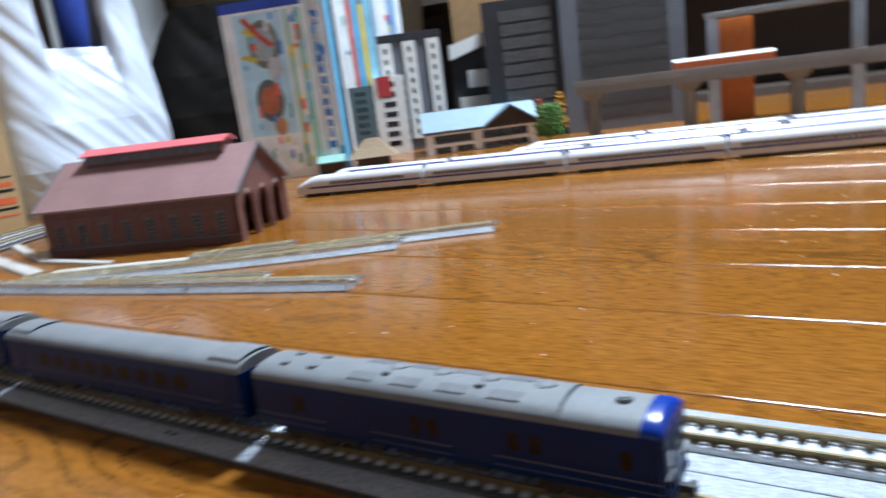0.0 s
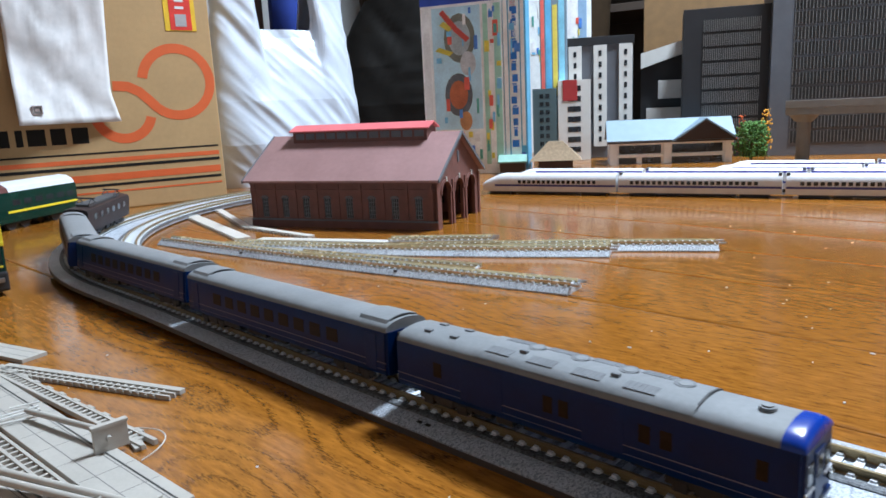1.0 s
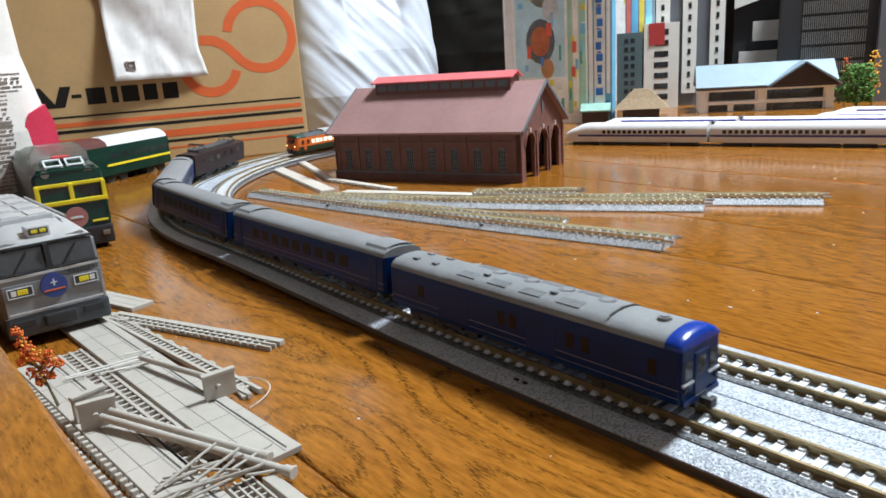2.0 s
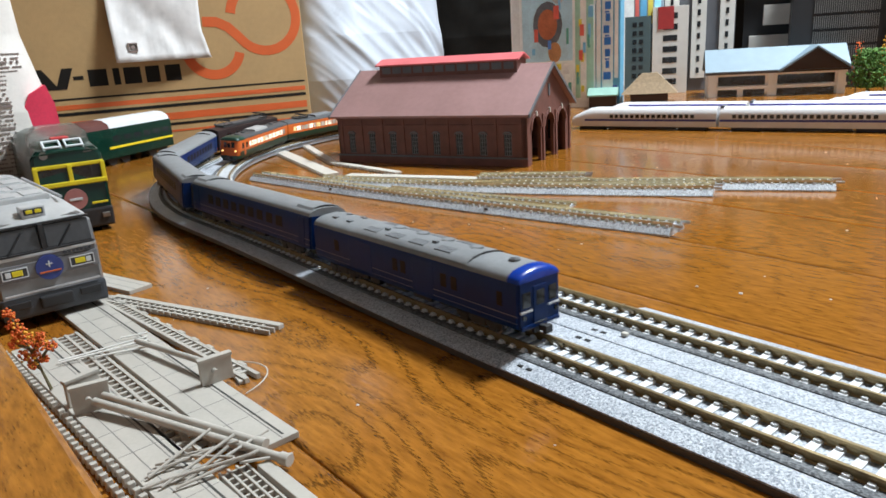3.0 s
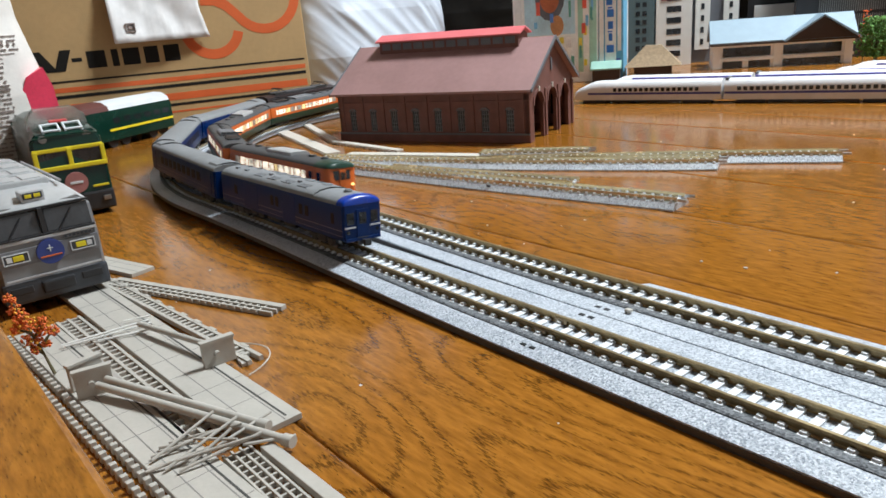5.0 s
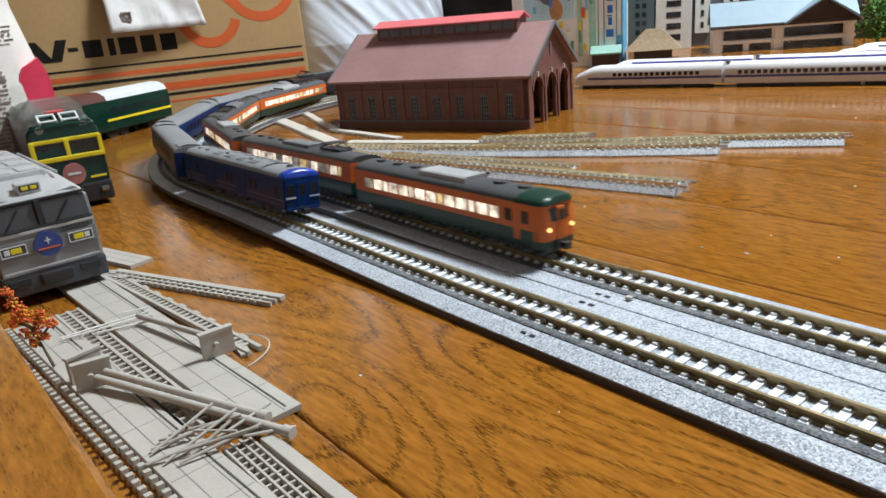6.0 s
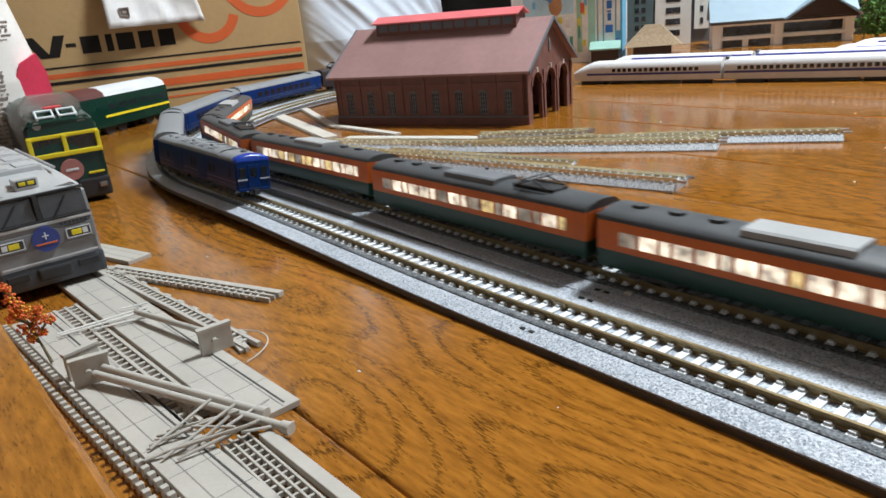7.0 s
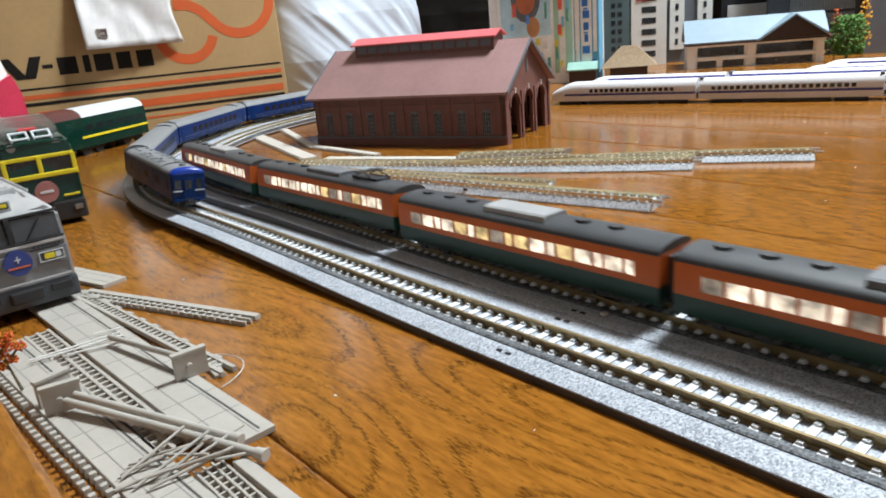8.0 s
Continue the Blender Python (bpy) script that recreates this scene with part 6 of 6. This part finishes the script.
def build_town():
    # display boxes with printed fronts
    picture_box(-690, 590, 22, 124, 34, 258, [(0, 124, 244, 258, (0.02, 0.05, 0.3)), (3, 14, 10, 240, (0.52, 0.53, 0.54)), (18, 92, 66, 240, (0.33, 0.49, 0.66)), (96, 103, 14, 240, (0.25, 0.42, 0.34)), (112, 122, 14, 240, (0.26, 0.44, 0.37)),
                 (104, 111, 14, 240, (0.6, 0.64, 0.62)), (18, 92, 12, 64, (0.55, 0.58, 0.6))],
                "white and blue display box with printed train pictures")
    t = [ob for ob in scene.objects if ob.name == "display_box"][0]
    # printed pictures: curved track pieces and small train views, as flat shapes
    for cx, cz, r, col in ((60, 196, 30, (0.16, 0.17, 0.14)), (60, 196, 21, (0.36, 0.42, 0.45)), (56, 116, 27, (0.11, 0.12, 0.14)), (56, 116, 18, (0.45, 0.13, 0.05)), (72, 160, 15, (0.5, 0.52, 0.55)), (66, 78, 12, (0.5, 0.24, 0.1))):
        bm = bmesh.new()
        n = 16
        prism(bm, [(cx + r * 0.8 * math.cos(2 * math.pi * i / n), cz + r * 1.15 * math.sin(2 * math.pi * i / n)) for i in range(n)], -0.75 - 0.1 * (30 - r) / 10, 0, "y")
        part("printed_picture", bm, material_cache("print_%d_%d_%d" % tuple(int(c * 100) for c in col), col, rough=0.35, vary=0.3, grain=60), t)
    for x0, z0, x1, z1, col in ((30, 232, 52, 206, (0.5, 0.07, 0.05)), (52, 206, 70, 190, (0.5, 0.07, 0.05)), (22, 180, 44, 172, (0.55, 0.45, 0.05)), (30, 216, 44, 206, (0.6, 0.5, 0.08))):
        bm = bmesh.new()
        prism(bm, [(x0, z0), (x0 + 6, z0 + 5), (x1 + 6, z1 + 5), (x1, z1)], -1.3, -0.3, "y")
        part("printed_picture", bm, material_cache("print_%d_%d_%d" % tuple(int(c * 100) for c in col), col, rough=0.35), t)
    picture_box(-574.6, 637.4, 22, 34, 20, 262, [(1, 7, 10, 250, (0.58, 0.62, 0.6)), (9, 24, 10, 250, (0.55, 0.6, 0.62)), (26, 31, 40, 256, (0.6, 0.62, 0.64)), (11, 20, 150, 200, (0.5, 0.42, 0.06)), (22, 30, 12, 30, (0.06, 0.06, 0.24)), (11, 19, 210, 245, (0.5, 0.06, 0.05))],
                "white display box with blue lettering bars on its spine", shell=("sky_blue_card", (0.12, 0.36, 0.55)))
    picture_box(-664, 850, 30, 46, 16, 300, [(2, 8, 60, 270, (0.6, 0.12, 0.1)), (10, 20, 90, 270, (0.12, 0.36, 0.58)), (22, 30, 110, 260, (0.55, 0.46, 0.08)), (32, 42, 40, 270, (0.2, 0.45, 0.62))],
                "thin blue display box with yellow and red print", shell=("grey_blue_card", (0.2, 0.27, 0.33)))
    picture_box(-800, 985, 30, 130, 30, 330, [(8, 34, 20, 325, (0.55, 0.58, 0.6)), (38, 50, 60, 325, (0.5, 0.46, 0.12)), (56, 84, 20, 325, (0.32, 0.42, 0.5)), (90, 102, 20, 325, (0.6, 0.62, 0.6)), (106, 122, 100, 320, (0.2, 0.3, 0.42))],
                "pale blue display box with yellow print")
    spine = [ob for ob in scene.objects if ob.name == "display_box.001"][0]
    for i in range(13):
        bm = bmesh.new()
        box(bm, 11 + (i * 3 % 4), 21 - (i * 5 % 3), -0.9, 0, 38 + i * 15.4, 48 + i * 15.4)
        if i % 2:
            box(bm, 13, 19, -0.9, 0, 49 + i * 15.4, 51 + i * 15.4)
        part("lettering_bar", bm, material_cache("spine_blue", (0.03, 0.17, 0.55), rough=0.4), spine)
    rng = random.Random(31)
    boxes = [ob for ob in scene.objects if ob.name.startswith("display_box")]
    hues = ((0.7, 0.12, 0.08), (0.75, 0.62, 0.08), (0.08, 0.22, 0.6), (0.2, 0.5, 0.75), (0.1, 0.35, 0.3), (0.8, 0.82, 0.84))
    for ob, x0, x1, z0, z1, n in ((boxes[0], 97, 122, 20, 236, 22), (boxes[0], 20, 90, 16, 62, 12), (boxes[0], 20, 90, 70, 238, 14), (boxes[1], 9, 25, 150, 246, 5), (boxes[3], 10, 124, 140, 322, 26)):
        for i in range(n):
            a, b = rng.uniform(x0, x1 - 4), rng.uniform(z0, z1 - 6)
            w, h = rng.uniform(2, 8), rng.uniform(3, 22)
            col = rng.choice(hues)
            bm = bmesh.new()
            box(bm, a, min(x1, a + w), -0.9 - 0.02 * i, 0, b, min(z1, b + h))
            part("printed_patch", bm, material_cache("patch_%d_%d" % (col[0] * 100, col[1] * 100), col, rough=0.35, vary=0.25, grain=90), ob)
    tower("teal_building", "slim teal-grey model office block", -655, 814, 33, 40, 24, 122, town_teal, 8, 2, glass_dark, margin=10)
    t = tower("white_building", "slim white model shop building with a red sign", -620, 838, 33, 54, 34, 134, town_white, 7, 1, glass_dark, margin=10)
    bm = bmesh.new()
    box(bm, 8, 32, -1.2, 0, 100, 134, 0.3)
    part("red_sign", bm, material_cache("sign_red", (0.36, 0.03, 0.03), rough=0.5), t)
    t = thing("apartment_block", "tall white and grey model apartment block", "model building", -648, 872, 0, 30, "model town buildings")
    bm = bmesh.new()
    box(bm, 0, 130, 0, 50, 0, 196, 0.4)
    w = part("wall", bm, town_grey, t)
    for x in (34, 76, 118):
        bm = bmesh.new()
        box(bm, x - 11, x + 11, -4, 0.2, 20, 190, 0.3)
        bay = part("bay", bm, town_white, w)
        for i in range(9):
            bm = bmesh.new()
            box(bm, x - 2.4, x + 2.4, -4.5, -3.9, 28 + i * 18, 37 + i * 18)
            part("window", bm, glass_dark, bay)
    bm = bmesh.new()
    box(bm, -2, 132, -3, 52, 190, 204, 0.5)
    part("parapet", bm, town_dark, t)
    # two dark towers
    for x, y, wall, W in ((-448, 938, town_dark, 140), (-326, 979, town_grey, 200)):
        tt = thing("office_tower", "tall charcoal model office tower with ribbed windows", "model building", x, y, 0, 26, "model town buildings")
        bm = bmesh.new()
        box(bm, 0, W, 0, 120, 0, 420 if W > 180 else 232, 0.5)
        w = part("wall", bm, wall, tt)
        glass = material_cache("tower_glass", (0.022, 0.02, 0.019), rough=0.3, vary=0.3)
        for i in range(17 if W > 180 else 9):
            bm = bmesh.new()
            box(bm, 30, W - 26, -0.8, 0.2, 20 + i * 22, 38 + i * 22)
            row = part("window_strip", bm, glass, w)
            bm = bmesh.new()
            for j in range(31):
                xx = 31 + j * (W - 58) / 30
                box(bm, xx - 0.5, xx + 0.5, -1.6, -0.6, 20 + i * 22, 38 + i * 22)
            part("mullion_grid", bm, material_cache("tower_fins", (0.16, 0.155, 0.15), rough=0.5), row)
    # thatched and mint huts
    t = thing("thatched_hut", "small model hut with a straw-coloured thatched roof", "model building", -518, 632, 0, 33)
    bm = bmesh.new()
    box(bm, 4, 52, 4, 34, 0, 22, 0.3)
    part("wall", bm, timber, t)
    bm = bmesh.new()
    loft(bm, [[(-8, -4, 19), (64, -4, 19), (64, 42, 19), (-8, 42, 19)], [(6, 8, 33), (50, 8, 33), (50, 30, 33), (6, 30, 33)], [(18, 16, 45), (38, 16, 45), (38, 22, 45), (18, 22, 45)]])
    part("thatch_roof", bm, thatch, t)
    t = thing("mint_shed", "small model shed with a mint green roof", "model building", -566, 612, 0, 33)
    bm = bmesh.new()
    box(bm, 0, 36, 0, 24, 0, 20, 0.3)
    part("wall", bm, timber, t)
    bm = bmesh.new()
    prism(bm, [(-3, 19), (12, 28), (27, 19), (27, 17), (-3, 17)], -2, 38)
    part("roof", bm, mint_roof, t)
    model_tree(-293, 825, 60, 24, leaf_green, "small green model tree beside the station", 2, 700, fine=0.62)
    model_tree(-284, 852, 76, 9, leaf_yellow, "yellow autumn model tree", 4, 120, fine=1.2)
    model_tree(-314, 842, 70, 8, leaf_orange, "orange autumn model tree", 5, 80)
    autumn_sprig()
    # elevated line
    t = thing("viaduct", "grey model viaduct on round piers", "model structure", -269, 893, 0, 8)
    bm = bmesh.new()
    box(bm, 0, 900, -24, 24, 66, 78, 0.8)
    box(bm, 0, 900, -26, -23, 76, 86, 0.4)
    part("deck", bm, concrete_grey, t)
    for i in range(7):
        bm = bmesh.new()
        cyl(bm, (20 + i * 140, 0, 0), (20 + i * 140, 0, 56), 9, n=16)
        cyl(bm, (20 + i * 140, 0, 56), (20 + i * 140, 0, 66), 11, 20, n=16)
        part("pier", bm, concrete_grey, t, smooth=True)
    t = thing("orange_railcar", "orange model railcar with white roof on the viaduct", "model train", -128, 903, 78, 8)
    bm = bmesh.new()
    box(bm, 0, 132, -9, 9, 3, 18, 1)
    part("body", bm, orange_paint, t)
    bm = bmesh.new()
    prism(bm, [(-9, 18), (-6, 22), (6, 22), (9, 18)], 0, 132)
    part("roof", bm, white_roof, t)
    bm = bmesh.new()
    box(bm, 6, 126, -7, 7, 0, 3)
    part("running_gear", bm, running_gear, t)
    t = thing("platform_canopy", "grey model platform roof on pale posts", "model structure", -100, 990, 0, 8)
    bm = bmesh.new()
    box(bm, 0, 220, -20, 20, 152, 160, 1)
    part("canopy", bm, concrete_grey, t)
    for x in (10, 200):
        bm = bmesh.new()
        box(bm, x - 8, x + 8, -6, 6, 0, 152, 0.5)
        part("post", bm, material_cache("pale_blue_post", (0.4, 0.44, 0.5), rough=0.5), t)
    t = thing("orange_box", "orange box behind the viaduct", "box", -86, 1015, 0, 8)
    bm = bmesh.new()
    box(bm, 0, 48, 0, 30, 0, 150, 1)
    part("carton", bm, material_cache("orange_card", (0.55, 0.14, 0.01), rough=0.5), t)
    # dark backdrop behind everything, added as a shelf to darken the far background
    t = thing("dark_shelf", "made-up dark shelf and panel standing in for the dim clutter at the back", "shelf", -1000, 1330, 0, 12)
    for z in (0, 300, 620, 940):
        bm = bmesh.new()
        box(bm, 0, 2000, 0, 300, z, z + 18, 1)
        part("board", bm, material_cache("dark_board", (0.05, 0.035, 0.025), rough=0.6), t)
    bm = bmesh.new()
    box(bm, -600, 2600, 290, 310, 0, 1300)
    part("back_panel", bm, material_cache("dark_board", (0.05, 0.035, 0.025), rough=0.6), t)
    t = thing("brown_carton", "brown cardboard carton standing at the back", "box", -640, 1170, 0, 24)
    bm = bmesh.new()
    box(bm, 0, 230, 0, 140, 0, 420, 1)
    part("carton", bm, material_cache("old_cardboard", (0.20, 0.115, 0.045), rough=0.75), t)
    t = thing("stadium_kit", "white and dark model stadium parts stacked behind the town", "model building", -560, 1010, 0, 28)
    bm = bmesh.new()
    prism(bm, [(0, 150), (90, 178), (90, 200), (0, 176)], 0, 40, "y")
    box(bm, 30, 100, 0, 40, 96, 128, 0.5)
    box(bm, 10, 100, 4, 40, 0, 80, 0.5)
    part("stand", bm, town_white, t)
    bm = bmesh.new()
    box(bm, 0, 100, 20, 44, 20, 175)
    part("frame", bm, town_dark, t)


def build_crumbs():
    rng = random.Random(21)
    bm = bmesh.new()
    for i in range(170):
        x, y = rng.uniform(-300, 140), rng.uniform(-95, 430)
        if -40 < y < 34 or (x < -90 and 95 < y < 280):
            continue
        r = rng.choice((0.25, 0.3, 0.4, 0.6))
        got = bmesh.ops.create_icosphere(bm, subdivisions=1, radius=r)["verts"]
        bmesh.ops.scale(bm, vec=(rng.uniform(0.7, 2.0), rng.uniform(0.7, 1.4), 0.5), verts=got)
        bmesh.ops.translate(bm, vec=(x, y, r * 0.4), verts=got)
    ob = new("crumb_litter", finish(bm, material("pale_crumb", (0.6, 0.55, 0.48), 0.7)))
    tagged(ob, "pale crumbs and dust flecks scattered over the wooden floor", "dust", kind="stuff")
    t = thing("loose_wire", "thin pale loop of wire beside the grey plates", "wire")
    bm = bmesh.new()
    pts = [(-155 + 26 * math.sin(i * 0.112), -89.5 + 4.6 * math.sin(i * 0.225) - 7 * (i / 14) ** 3, 0.3 + 2.2 * math.sin(i * 0.22)) for i in range(15)]
    for a, b in zip(pts, pts[1:]):
        cyl(bm, (a[0] * 1.0, a[1], a[2]), b, 0.22, n=6)
    part("wire", bm, strip_pale, t)
    t = thing("plastic_chip", "tiny pale plastic chip lying on the track bed", "debris", -66, 6.5, 4.2)
    bm = bmesh.new()
    box(bm, -1.1, 1.1, -0.9, 0.9, 0, 1.2, 0.4)
    part("chip", bm, strip_pale, t)


def motions():
    for ob, centre, L, radius in moving:
        walk(ob, car_rows(centre, L, radius))


build_floor()
build_room()
build_shed()
build_sidings()
build_kit_parts()
build_toys()
build_carton()
build_bags()
build_bullets()
build_station()
build_town()
build_crumbs()
build_trains()
build_tracks()
motions()
